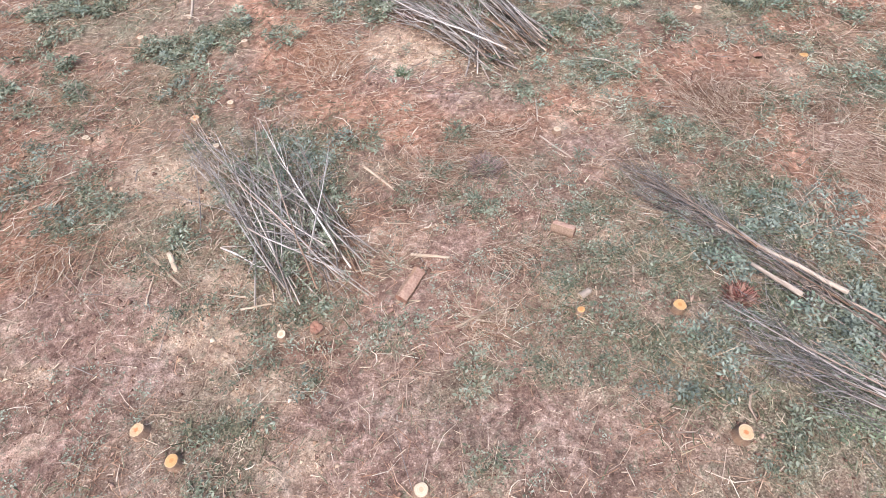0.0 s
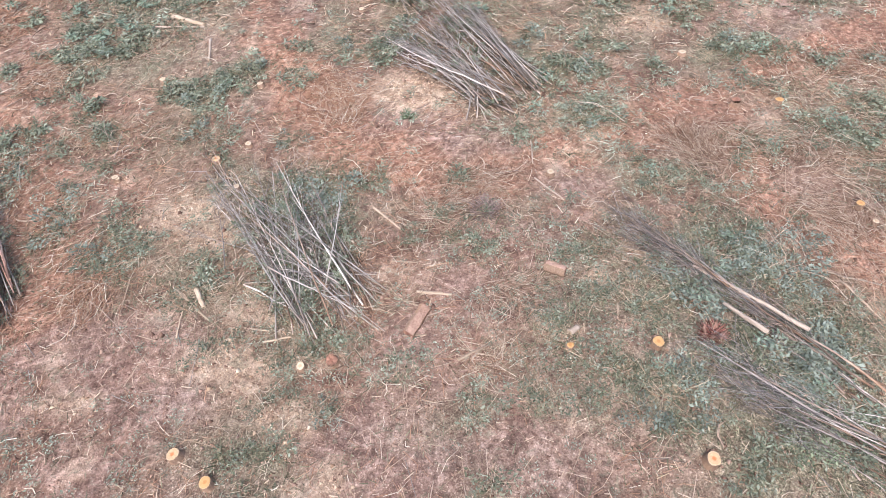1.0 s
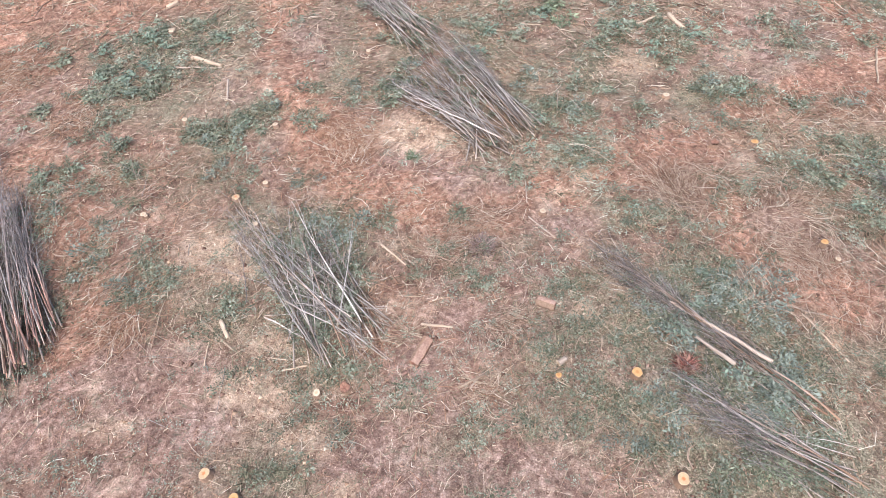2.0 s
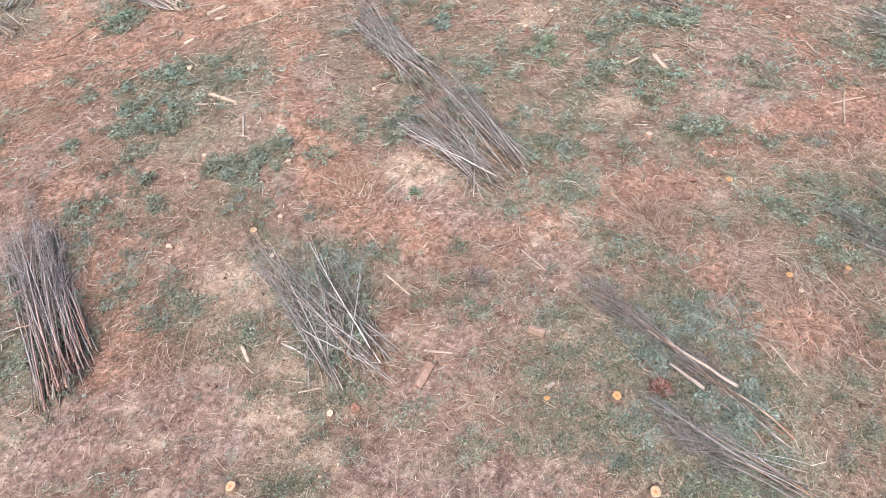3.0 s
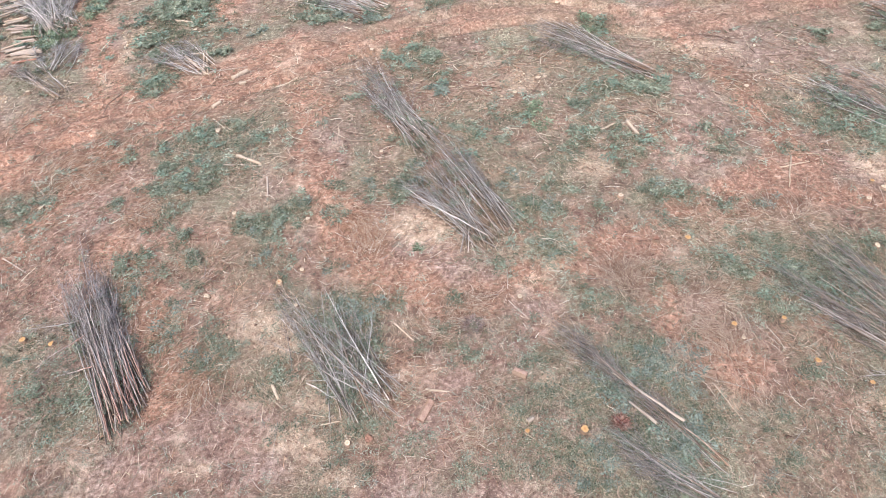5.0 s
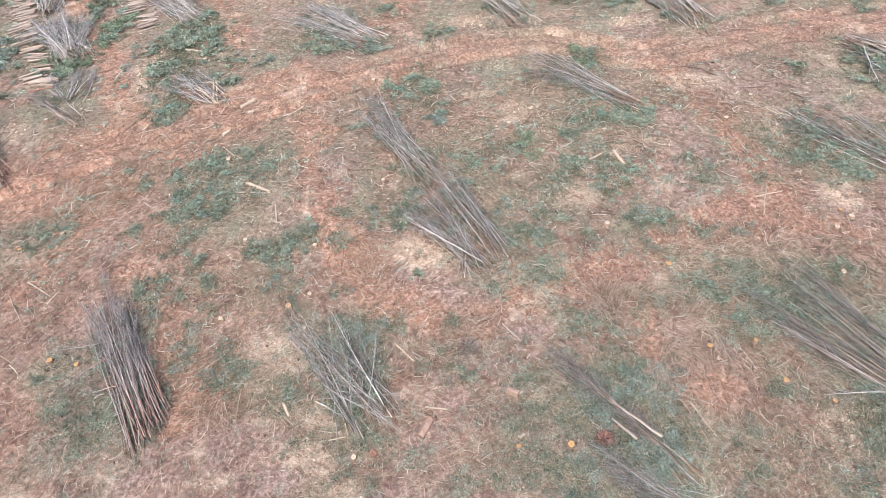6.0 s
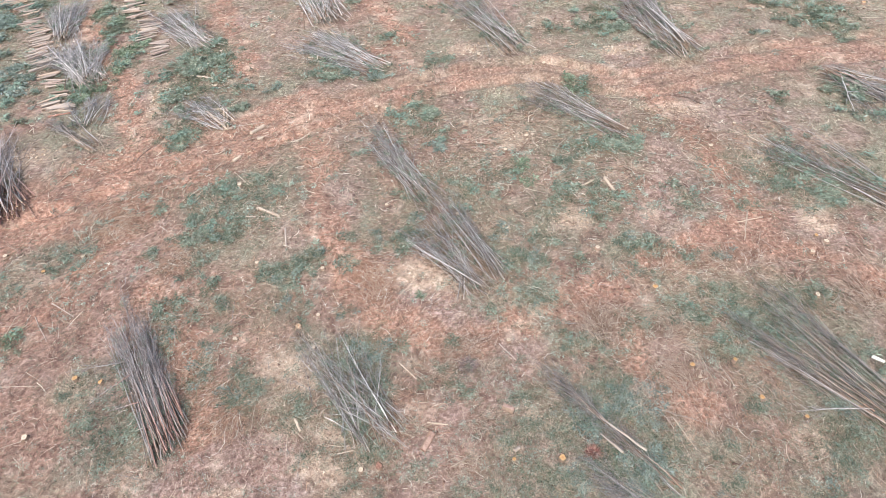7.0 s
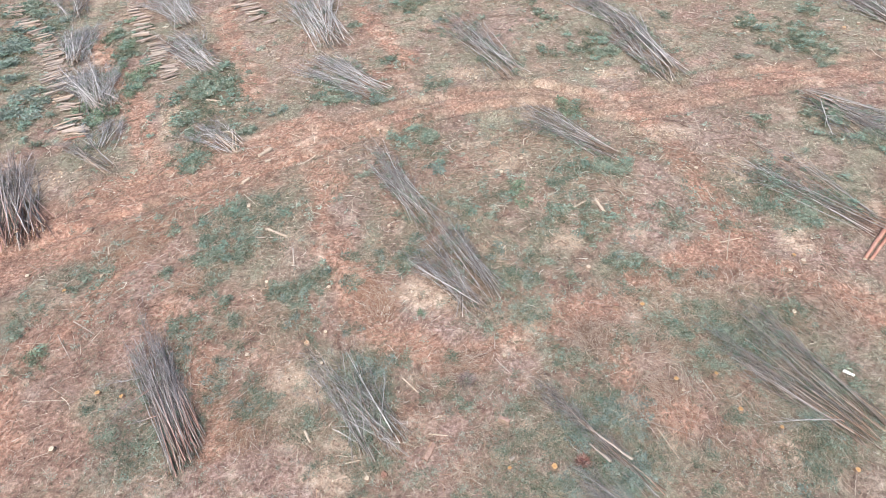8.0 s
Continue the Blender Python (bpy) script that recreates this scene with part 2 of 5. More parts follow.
SIDE_TRACKS = [
    [(-10.71, 7.66), (-12.57, 10.83), (-14.1, 13.95), (-16.71, 18.33), (-19.5, 23.62)], 
    [(-13.27, -5.36), (-12.82, -4.21), (-13.86, -1.11), (-12.31, -0.11), (-11.41, 2.71), (-10.13, 5.4)], 
    [(-8.83, 0.29), (-7.1, -2.99), (-6.1, -4.6)], 
    [(-3.26, 10.48), (-4.05, 6.82), (-2.77, 1.7), (-1.05, -1.52), (1.17, -2.64), (5.21, -1.19), (7.94, 0.04)], 
    [(11.04, 10.39), (12.16, 5.92), (12.64, 2.38), (12.64, 0.89)], [(-1.99, 14.91), (0.2, 16.97), (-2.54, 23.89)], 
    [(-8.33, 14.73), (-9.72, 19.18), (-11.58, 25.48)], [(7.94, 0.04), (11.98, 0.82), (14.38, -0.67), (15.78, -2.3)], 
    [(6.63, -2.47), (6.57, -3.94), (7.54, -4.79)], [(-17.34, 2.79), (-14.36, 4.1), (-11.31, 5.37), (-8.12, 7.33), (-4.77, 9.13), (-3.05, 6.7)], 
    [(-14.39, 7.35), (-11.03, 8.9), (-7.9, 10.43), (-4.47, 11.84)], 
]
PALE = [
    (-5.1, -6.5, 0.5, 0.2), (-2.9, -5.75, 0.6, 0.2),
    (0.59, 0.37, 1.31, 0.82), (-4.01, -2.87, 0.83, 0.64), (14.11, 5.29, 0.67, 1.51), (14.59, 1.39, 0.7, 0.69), (10.46, -6.45, 0.5, 0.52), 
    (-2.37, -6.1, 1.26, 0.19), (10.8, 14.13, 1.0, 0.49), (4.54, 7.5, 0.86, 0.76), (-12.0, 12.64, 0.51, 2.26), (3.23, 15.29, 1.05, 0.5), 
    (12.09, 8.62, 1.3, 0.61), (-16.72, 8.81, 0.93, 0.78), (5.98, 2.38, 0.73, 0.62), (-1.92, -6.89, 0.45, 0.22), 
    (-1.54, -7.16, 0.26, 0.13), (-2.43, -6.37, 0.34, 0.09), (-1.01, -7.85, 0.24, 0.23), (-2.51, -5.15, 0.44, 0.27), (-3.47, -3.4, 0.51, 0.46), 
    (3.2, -5.1, 0.27, 0.16), (0.34, 0.37, 0.6, 0.65), 
]
LEAFY_WEST = [
    (-16.17, 13.71, 0.5, 0.45, 2.0),
    (-6.92, 4.69, 1.68, 1.55, 1.2), (-10.38, 14.48, 1.87, 2.52, 1.2), (-18.05, 23.0, 0.46, 1.5, 1.5), (-10.39, 16.76, 0.99, 1.64, 0.9), 
    (-10.07, 9.83, 0.95, 1.29, 1.1), (-16.71, 20.63, 0.51, 2.28, 1.5), (-14.97, 16.86, 0.6, 2.2, 1.5), (-23.86, 22.12, 1.89, 5.05, 1.3), 
    (-20.56, 14.6, 1.6, 2.08, 1.3), (-16.29, 13.9, 1.06, 1.15, 1.4), (-14.32, 0.85, 0.78, 1.05, 0.8), (-13.07, -1.23, 0.4, 0.6, 1.5), 
    (-12.67, 2.56, 1.25, 0.79, 0.5), (-8.68, -4.58, 1.22, 0.86, 1.0), (-9.82, -2.87, 0.75, 0.87, 0.6), (-6.58, -2.51, 0.38, 0.66, 0.8), 
    (-4.99, -3.48, 0.58, 0.53, 1.0), (-3.62, -4.0, 0.4, 0.31, 1.0), (-3.38, -4.75, 0.38, 0.36, 1.0), 
]
LEAFY_WEST_B = [
    (-1.7, -2.83, 0.75, 1.03, 1.3), (-4.41, 1.04, 0.87, 0.48, 0.7), (-3.61, 1.53, 0.35, 0.51, 0.8), (-6.42, -0.16, 0.33, 0.4, 0.7), 
    (-7.94, -0.51, 0.32, 1.14, 0.6), (-2.22, 1.36, 0.3, 0.73, 0.7), (-0.3, 2.06, 0.44, 0.53, 1.0), 
]
LEAFY_NORTH = [
    (0.42, 9.98, 1.09, 1.36, 0.9), (1.14, 8.35, 0.47, 0.67, 1.3), (2.19, 4.22, 0.58, 1.3, 0.9), (3.6, 0.49, 0.62, 0.58, 1.1), 
    (3.99, -0.83, 0.55, 0.63, 0.8), (4.36, 5.47, 0.53, 0.66, 1.5), (2.45, -1.3, 0.85, 0.42, 0.8), (7.75, 6.48, 1.22, 0.7, 1.2), 
    (8.95, 6.33, 0.87, 0.62, 1.1), (8.19, 10.99, 0.66, 0.69, 1.4), (8.13, 16.67, 0.5, 0.63, 1.0), (10.66, 17.24, 1.13, 1.71, 0.7), 
    (3.19, 4.81, 0.61, 0.71, 0.4), (6.25, 3.62, 0.86, 0.86, 1.0), (7.51, 3.14, 0.58, 0.71, 1.0), (5.2, 2.93, 0.53, 0.56, 0.8), 
    (10.37, 2.9, 0.44, 0.92, 1.0), (8.34, 0.67, 1.23, 0.55, 0.6), (7.64, 1.17, 0.21, 0.63, 1.1), 
]
LEAFY_NORTH_B = [
    (6.9, -2.16, 0.49, 0.59, 0.8), (4.82, -2.98, 0.73, 0.28, 1.2), (8.47, -2.06, 0.83, 0.6, 0.9), (10.27, -1.9, 0.85, 0.99, 1.0), 
    (12.8, -1.85, 0.62, 0.64, 1.2), (9.17, -3.31, 0.79, 0.65, 0.9), 
]
LEAFY_EAST = [
    (5.76, -4.58, 0.86, 0.91, 1.9), (5.0, -5.47, 1.02, 0.41, 2.4), (6.14, -6.64, 0.58, 0.7, 2.2), (3.68, -6.99, 0.76, 0.37, 1.6), 
    (2.86, -5.9, 0.64, 0.48, 0.8), (4.98, -6.5, 0.7, 0.6, 2.1), (4.88, -5.62, 0.5, 0.24, 2.6), (5.8, -4.95, 0.3, 0.28, 2.6), (5.55, -6.1, 0.3, 0.22, 2.4), (11.46, -5.95, 0.57, 0.49, 1.3), (13.43, -5.54, 0.47, 0.52, 1.3), 
    (15.12, 2.89, 1.29, 1.04, 0.6), (14.71, 4.48, 1.24, 1.43, 0.7), (17.25, 3.46, 1.31, 1.61, 0.7), (19.7, 8.93, 1.01, 1.08, 0.7), 
    (20.61, 7.02, 0.95, 0.82, 1.1), (21.92, 16.06, 1.49, 2.04, 0.7), (24.02, 19.23, 0.7, 0.78, 0.9), (20.11, 18.07, 0.63, 1.15, 0.9), 
    (-4.36, 14.15, 1.34, 0.78, 0.9), (-1.31, 13.59, 0.54, 0.65, 1.3), (1.79, 14.35, 0.72, 0.67, 0.9), 
]
LEAFY_EAST_B = [
    (11.2, -2.72, 1.3, 1.6, 1.1), (12.79, -4.72, 1.14, 1.24, 1.1), (11.29, -6.4, 1.2, 0.8, 0.9), (-26.06, 28.02, 1.7, 1.66, 1.0), 
    (0.38, 23.87, 1.11, 0.99, 0.8), (-0.76, 17.12, 0.77, 1.01, 0.5), 
]
LEAFY_SOUTH = [
    (-1.09, -5.88, 0.57, 0.28, 1.0), (-0.28, -6.34, 0.55, 0.25, 0.9), (1.95, -7.07, 0.26, 0.27, 0.9), (1.11, -6.99, 0.24, 0.35, 0.6), 
    (3.05, -6.82, 0.45, 0.41, 0.9), (4.14, -7.09, 0.41, 0.41, 1.2), (4.38, -8.33, 0.37, 0.44, 1.2), (-2.3, -7.97, 0.42, 0.25, 1.1), 
    (-1.99, -7.41, 0.22, 0.09, 1.0), (-1.8, -6.66, 0.54, 0.11, 1.0), (-1.73, -5.99, 0.41, 0.29, 0.9), (-3.0, -5.68, 0.34, 0.15, 0.9), 
    (-4.93, -3.67, 0.35, 0.41, 1.1), (-3.84, -4.92, 0.23, 0.44, 1.0), (-3.25, -4.44, 0.19, 0.23, 1.1), (-7.6, 2.11, 0.49, 0.4, 0.9), 
    (-3.8, 1.2, 0.31, 0.58, 0.9), (-4.37, 0.33, 0.41, 0.26, 0.9), (2.54, -6.59, 0.28, 0.22, 0.6), 
]
LEAFY_SOUTH_B = [
    (5.29, -7.08, 0.64, 0.52, 2.2), (3.68, -7.64, 0.38, 0.25, 1.6), (5.24, -7.87, 0.4, 0.44, 2.0), (5.56, -5.42, 0.49, 0.47, 1.1), 
    (1.06, -8.14, 0.19, 0.13, 0.5), (2.7, -7.1, 0.27, 0.31, 0.8), (-1.98, -4.58, 0.54, 0.78, 0.5), (3.16, -4.62, 0.59, 0.61, 0.6), 
]
STRAW_HEAPS = [
    (-5.34, -4.34, 0.51, 0.63, 1.4), (-1.14, -0.37, 0.81, 0.94, 1), (1.71, -5.21, 0.65, 0.42, 1.2), (0.72, -3.53, 0.66, 0.51, 0.7), 
    (5.91, -2.09, 0.6, 0.5, 0.8), (7.26, -3.94, 0.55, 0.43, 0.8), (1.17, -6.46, 0.6, 0.34, 0.7), (7.92, -2.57, 1.29, 1.12, 1.0), 
    (7.98, -4.04, 1.06, 0.62, 1.0), (6.11, -4.89, 2.05, 0.77, 0.6), (5.94, -2.19, 1.12, 0.91, 1.2), (-6.02, -3.87, 0.71, 1.0, 0.35), 
    (-1.47, 0.74, 1.05, 1.34, 0.8), (-11.44, 4.23, 1.68, 1.39, 0.9), (-8.64, 2.13, 1.33, 1.48, 0.6), (1.54, -2.67, 1.11, 0.63, 0.6), 
    (10.13, -0.18, 2.37, 0.79, 0.6), (14.19, -2.13, 1.64, 1.01, 0.5), 
]
BARE = [
    (-3.82, -6.49, 0.93, 0.53), (1.23, -7.83, 1.44, 0.49), (-4.56, -6.1, 1.12, 0.52), (-4.5, -7.51, 0.57, 0.46), (-0.56, -7.19, 0.96, 0.34), 
    (1.06, -4.99, 0.59, 0.43), (1.66, -1.65, 1.56, 0.73), (-1.52, 0.26, 0.96, 1.11), (5.87, -1.59, 1.13, 0.96), (7.5, -3.27, 0.75, 1.06), 
    (0.2, -5.68, 0.41, 0.38), (-2.91, 4.2, 1.08, 2.02), (-0.65, -0.64, 1.4, 1.1), (6.36, -1.3, 1.35, 0.87), (11.02, 1.07, 2.67, 0.76), 
    (13.43, 8.66, 2.04, 2.06), (10.39, 5.02, 1.16, 2.22), (5.64, 19.44, 1.33, 2.25), (7.21, -4.18, 1.4, 0.94), (3.0, -2.8, 1.1, 0.6), 
    (-4.78, -5.5, 2.16, 0.69), (-6.73, -6.48, 0.96, 0.81), 
]
HERBY = [
    (11.5, -4.2, 2.9, 2.6), (5.0, -6.2, 2.5, 2.0), (-9.7, -3.3, 1.5, 2.1), (-3.3, -3.7, 1.9, 1.7), (0.2, 6.5, 2.6, 3.6), (2.8, 3.4, 1.0, 2.6), (6.8, 5.6, 3.1, 2.2),
    (16.2, 4.2, 3.4, 2.6), (-10.4, 13.2, 2.2, 4.2), (-15.2, 11.2, 2.2, 2.6), (-22.0, 20.0, 3.0, 6.0), (-12.8, 1.6, 1.9, 1.8), (-5.4, 0.6, 2.0, 2.0), (-3.4, 16.2, 2.8, 2.6),
    (4.0, 18.0, 2.6, 3.2), (9.2, 17.5, 2.8, 3.4), (21.0, 17.0, 4.5, 3.2), (20.0, 8.2, 2.6, 2.2), (-10.2, -5.6, 2.0, 1.0), (-2.2, 1.4, 1.5, 1.8), (6.0, 10.6, 2.4, 1.8),
]
LEAFY = LEAFY_WEST + LEAFY_WEST_B + LEAFY_NORTH + LEAFY_NORTH_B + LEAFY_EAST + LEAFY_EAST_B + LEAFY_SOUTH + LEAFY_SOUTH_B


def lattice(ix, iy, seed):
    v = np.sin(ix * 127.1 + iy * 311.7 + seed * 74.7) * 43758.5453
    return v - np.floor(v)


def value_noise(x, y, seed=0):
    ix, iy = np.floor(x), np.floor(y)
    fx, fy = x - ix, y - iy
    fx, fy = fx * fx * (3 - 2 * fx), fy * fy * (3 - 2 * fy)
    a, b = lattice(ix, iy, seed), lattice(ix + 1, iy, seed)
    c, d = lattice(ix, iy + 1, seed), lattice(ix + 1, iy + 1, seed)
    return (a + (b - a) * fx) * (1 - fy) + (c + (d - c) * fx) * fy - 0.5


def along(x, y, line):
    """Distance from a polyline, signed by the side."""
    best, side = np.full(np.shape(x), 1e9), np.zeros(np.shape(x))
    for (ax, ay), (bx, by) in zip(line, line[1:]):
        ux, uy = bx - ax, by - ay
        k = np.clip(((x - ax) * ux + (y - ay) * uy) / (ux * ux + uy * uy), 0, 1)
        d = np.hypot(x - ax - k * ux, y - ay - k * uy)
        near = d < best
        best = np.where(near, d, best)
        side = np.where(near, np.sign(ux * (y - ay) - uy * (x - ax)), side)
    return best * side


def height(x, y):
    x, y = np.asarray(x, float), np.asarray(y, float)
    z = np.zeros(x.shape)
    for u, v, a, r in BUMPS:
        z = z + a * np.exp(-((x - u) ** 2 + (y - v) ** 2) / (2 * r * r))
    z = z + 0.08 * value_noise(x / 2.4, y / 2.4, 3) + 0.06 * value_noise(x / 0.8, y / 0.8, 5) + 0.045 * value_noise(x / 0.34, y / 0.34, 8)
    d = along(x, y, TRACK) + 0.5 * value_noise(x / 1.9, y / 1.9, 9)
    rut = sum(np.exp(-((d - o) / 0.24) ** 2) for o in (-0.85, 0.85))
    berm = sum(np.exp(-((d - o) / 0.28) ** 2) for o in (-1.35, -0.37, 0.37, 1.35))
    deep = 1 + 0.8 * np.clip((x + 4) / 3, 0, 1) * np.clip((11 - x) / 3, 0, 1)
    z = z - deep * (0.12 * rut - 0.06 * berm)
    return z


def ground_z(x, y):
    return float(height(x, y))


def spots(x, y, rows, soft=0.35):
    v = np.zeros(np.shape(x))
    for u, w, rx, ry, *more in rows:
        q = ((x - u) / max(rx, 0.2)) ** 2 + ((y - w) / max(ry, 0.2)) ** 2
        v = np.maximum(v, np.clip((1.3 - np.sqrt(q)) / soft, 0, 1))
    return v


# ---- ground ----
def spacing(lo, hi, step, far):
    core = np.arange(lo, hi + step / 2, step)
    out = [far * (k / 14) ** 3 for k in range(1, 15)]
    return np.concatenate([[lo - o - step * i for i, o in enumerate(out, 1)][::-1], core, [hi + o + step * i for i, o in enumerate(out, 1)]])


def build_ground():
    xs, ys = spacing(-31, 32, 0.17, 700), spacing(-11, 36, 0.17, 700)
    X, Y = np.meshgrid(xs, ys)
    Z = height(X, Y)
    n, k = len(xs), len(ys)
    idx = np.arange(n * k).reshape(k, n)
    quads = np.stack([idx[:-1, :-1], idx[:-1, 1:], idx[1:, 1:], idx[1:, :-1]], -1).reshape(-1, 4)
    me = bpy.data.meshes.new("ground")
    me.vertices.add(n * k)
    me.vertices.foreach_set("co", np.stack([X, Y, Z], -1).astype(np.float32).ravel())
    me.loops.add(len(quads) * 4)
    me.loops.foreach_set("vertex_index", quads.ravel().astype(np.int32))
    me.polygons.add(len(quads))
    me.polygons.foreach_set("loop_start", np.arange(0, len(quads) * 4, 4, dtype=np.int32))
    me.update(calc_edges=True)
    me.shade_smooth()
    wob = 1.3 * value_noise(X / 1.6, Y / 1.6, 21) + 0.9 * value_noise(X / 0.6, Y / 0.6, 22) + 0.5 * value_noise(X / 0.3, Y / 0.3, 23)
    track = np.clip(1.5 - (np.abs(along(X, Y, TRACK)) + 1.2 * wob) / np.where(X < -1, 1.9, 1.2), 0, 1) * (0.85 + 0.15 * np.clip(-X / 6, -1, 1))
    for line in SIDE_TRACKS:
        track = np.maximum(track, np.clip(1.6 - (np.abs(along(X, Y, line)) + 0.7 * wob) / 0.65, 0, 1))
    track = np.maximum(track, np.clip(1.6 * value_noise(X / 2.6, Y / 2.6, 27) + 0.9 * value_noise(X / 0.7, Y / 0.7, 28), 0, 0.34))
    bare = spots(X + 0.3 * wob, Y - 0.3 * wob, BARE, 0.6)
    bare = np.maximum(bare, np.clip(2.0 * value_noise(X / 2.2, Y / 2.2, 47) + 1.2 * value_noise(X / 0.6, Y / 0.6, 48) + 0.1, 0, 0.8))
    track = np.maximum(track, 0.15 * bare)
    pale = spots(X + 0.16 * wob, Y + 0.16 * wob, PALE, 0.6)
    pale = pale * (1 - 0.45 * np.clip(Y / 6, 0, 1))
    pale = np.maximum(pale, np.clip(0.2 * np.clip(Y / 12, 0, 1) + 1.8 * value_noise(X / 1.5, Y / 1.5, 37) + 2.4 * value_noise(X / 0.5, Y / 0.5, 38) - 0.86, 0, 0.5))
    green = np.clip(spots(X + 0.2 * wob, Y - 0.2 * wob, LEAFY, 0.5) * 0.5 + 0.5 * spots(X + 0.35 * wob, Y - 0.35 * wob, HERBY, 0.7) + 0.12 + np.clip((Y + 4) / 22, 0, 0.62) + 0.55 * np.clip((X - 1) / 4, 0, 1) * np.clip((3 - Y) / 4, 0, 1) - 0.25 * np.clip((1 - X) / 5, 0, 1) * np.clip((6 - Y) / 5, 0, 1) + 1.4 * value_noise(X / 2.6, Y / 2.6, 31) + 1.5 * value_noise(X / 0.8, Y / 0.8, 32), 0, 1) * (1 - 0.9 * track) * (1 - 0.75 * pale) * (1 - 0.7 * bare)
    for name, v in (("track", track), ("pale", pale), ("green", green), ("bare", bare * (1 - np.clip(1.3 * track, 0, 1)))):
        me.attributes.new(name, "FLOAT", "POINT").data.foreach_set("value", v.astype(np.float32).ravel())
    me.materials.append(SOIL)
    return tagged(new("ground", me), "red clay ground of a felled plantation with wheel ruts", "ground", kind="structure")


ground = build_ground()


# ---- building blocks ----
def tube(path, radii, sides=6, rnd=None, rough=0.0, cap=True):
    """Vertices and faces of a bent, tapered round bar."""
    vs, fs = [], []
    for i, (p, r) in enumerate(zip(path, radii)):
        a, b = path[max(i - 1, 0)], path[min(i + 1, len(path) - 1)]
        d = (Vector(b) - Vector(a)).normalized()
        u = d.orthogonal().normalized() if abs(d.x) > 0.5 else d.cross(Vector((1, 0, 0))).normalized()
        w = d.cross(u)
        for k in range(sides):
            t = 2 * math.pi * k / sides
            q = r * (1 + (rnd.uniform(-rough, rough) if rnd else 0))
            vs.append(tuple(Vector(p) + u * (q * math.cos(t)) + w * (q * math.sin(t))))
    for i in range(len(path) - 1):
        for k in range(sides):
            l = (k + 1) % sides
            fs.append((i * sides + k, i * sides + l, (i + 1) * sides + l, (i + 1) * sides + k))
    ends = []
    if cap:
        ends = [len(fs), len(fs) + 1]
        fs.append(tuple(range(sides))[::-1])
        fs.append(tuple(range((len(path) - 1) * sides, len(path) * sides)))
    return vs, fs, ends


def merge(pieces):
    vs, fs, ends = [], [], []
    for v, f, e in pieces:
        o, p = len(vs), len(fs)
        vs += v
        fs += [tuple(i + o for i in q) for q in f]
        ends += [i + p for i in e]
    return vs, fs, ends


def mesh_of(name, geo, *mats, smooth=True):
    me = bpy.data.meshes.new(name)
    me.from_pydata(geo[0], [], geo[1])
    for m in mats:
        me.materials.append(m)
    if smooth:
        me.shade_smooth()
    for i in geo[2]:
        me.polygons[i].use_smooth = False
        if len(mats) > 1:
            me.polygons[i].material_index = 1
    me.update()
    return me


def part(name, me, parent, label="", m=None, kind=""):
    ob = new(name, me)
    ob.parent = parent
    if m is not None:
        ob.matrix_basis = m
    return tagged(ob, label, kind=kind)


def holder(name, x, y, z=None):
    ob = new(name)
    ob.empty_display_size = 0.2
    ob.location = (x, y, ground_z(x, y) if z is None else z)
    return ob


def straws(name, base, way, length, radius, rng, mat, bend=0.12, straight=False, curled=False):
    """Many thin three-sided stalks in one mesh: base points, unit directions, lengths."""
    n = len(length)
    side = np.cross(way, np.array([0.0, 0.0, 1.0]))
    side /= np.maximum(np.linalg.norm(side, axis=1, keepdims=True), 1e-6)
    up = np.cross(side, way)
    b = rng.normal(0, bend, (n, 1)) * side + rng.normal(0, bend * 0.4, (n, 1)) * up
    L, R = length[:, None], radius[:, None]
    rings = []
    for k, w in ((0.0, 1.0), (1.0, 0.6)) if straight else ((0.0, 0.8), (0.3, 1.0), (0.7, 0.9), (1.0, 0.4)) if curled else ((0.0, 1.0), (0.5, 0.85), (1.0, 0.45)):
        c = base + way * L * k + b * L * (4 * k * (1 - k))
        for t in (0.3, 2.4, 4.5):
            rings.append(c + (side * math.cos(t) + up * math.sin(t)) * R * w)
    V = np.stack(rings, 1)
    F = np.array([[0, 1, 4, 3], [1, 2, 5, 4], [2, 0, 3, 5]])
    F = np.concatenate([F + 3 * i for i in range(1 if straight else 3 if curled else 2)])
    return quad_mesh(name, V, F, mat)


def quad_mesh(name, V, F, mat):
    n, k = V.shape[0], V.shape[1]
    quads = (F[None] + (np.arange(n) * k)[:, None, None]).reshape(-1, F.shape[1])
    me = bpy.data.meshes.new(name)
    me.vertices.add(n * k)
    me.vertices.foreach_set("co", V.astype(np.float32).ravel())
    me.loops.add(quads.size)
    me.loops.foreach_set("vertex_index", quads.ravel().astype(np.int32))
    me.polygons.add(len(quads))
    me.polygons.foreach_set("loop_start", np.arange(0, quads.size, F.shape[1], dtype=np.int32))
    me.update(calc_edges=True)
    me.materials.append(mat)
    return me


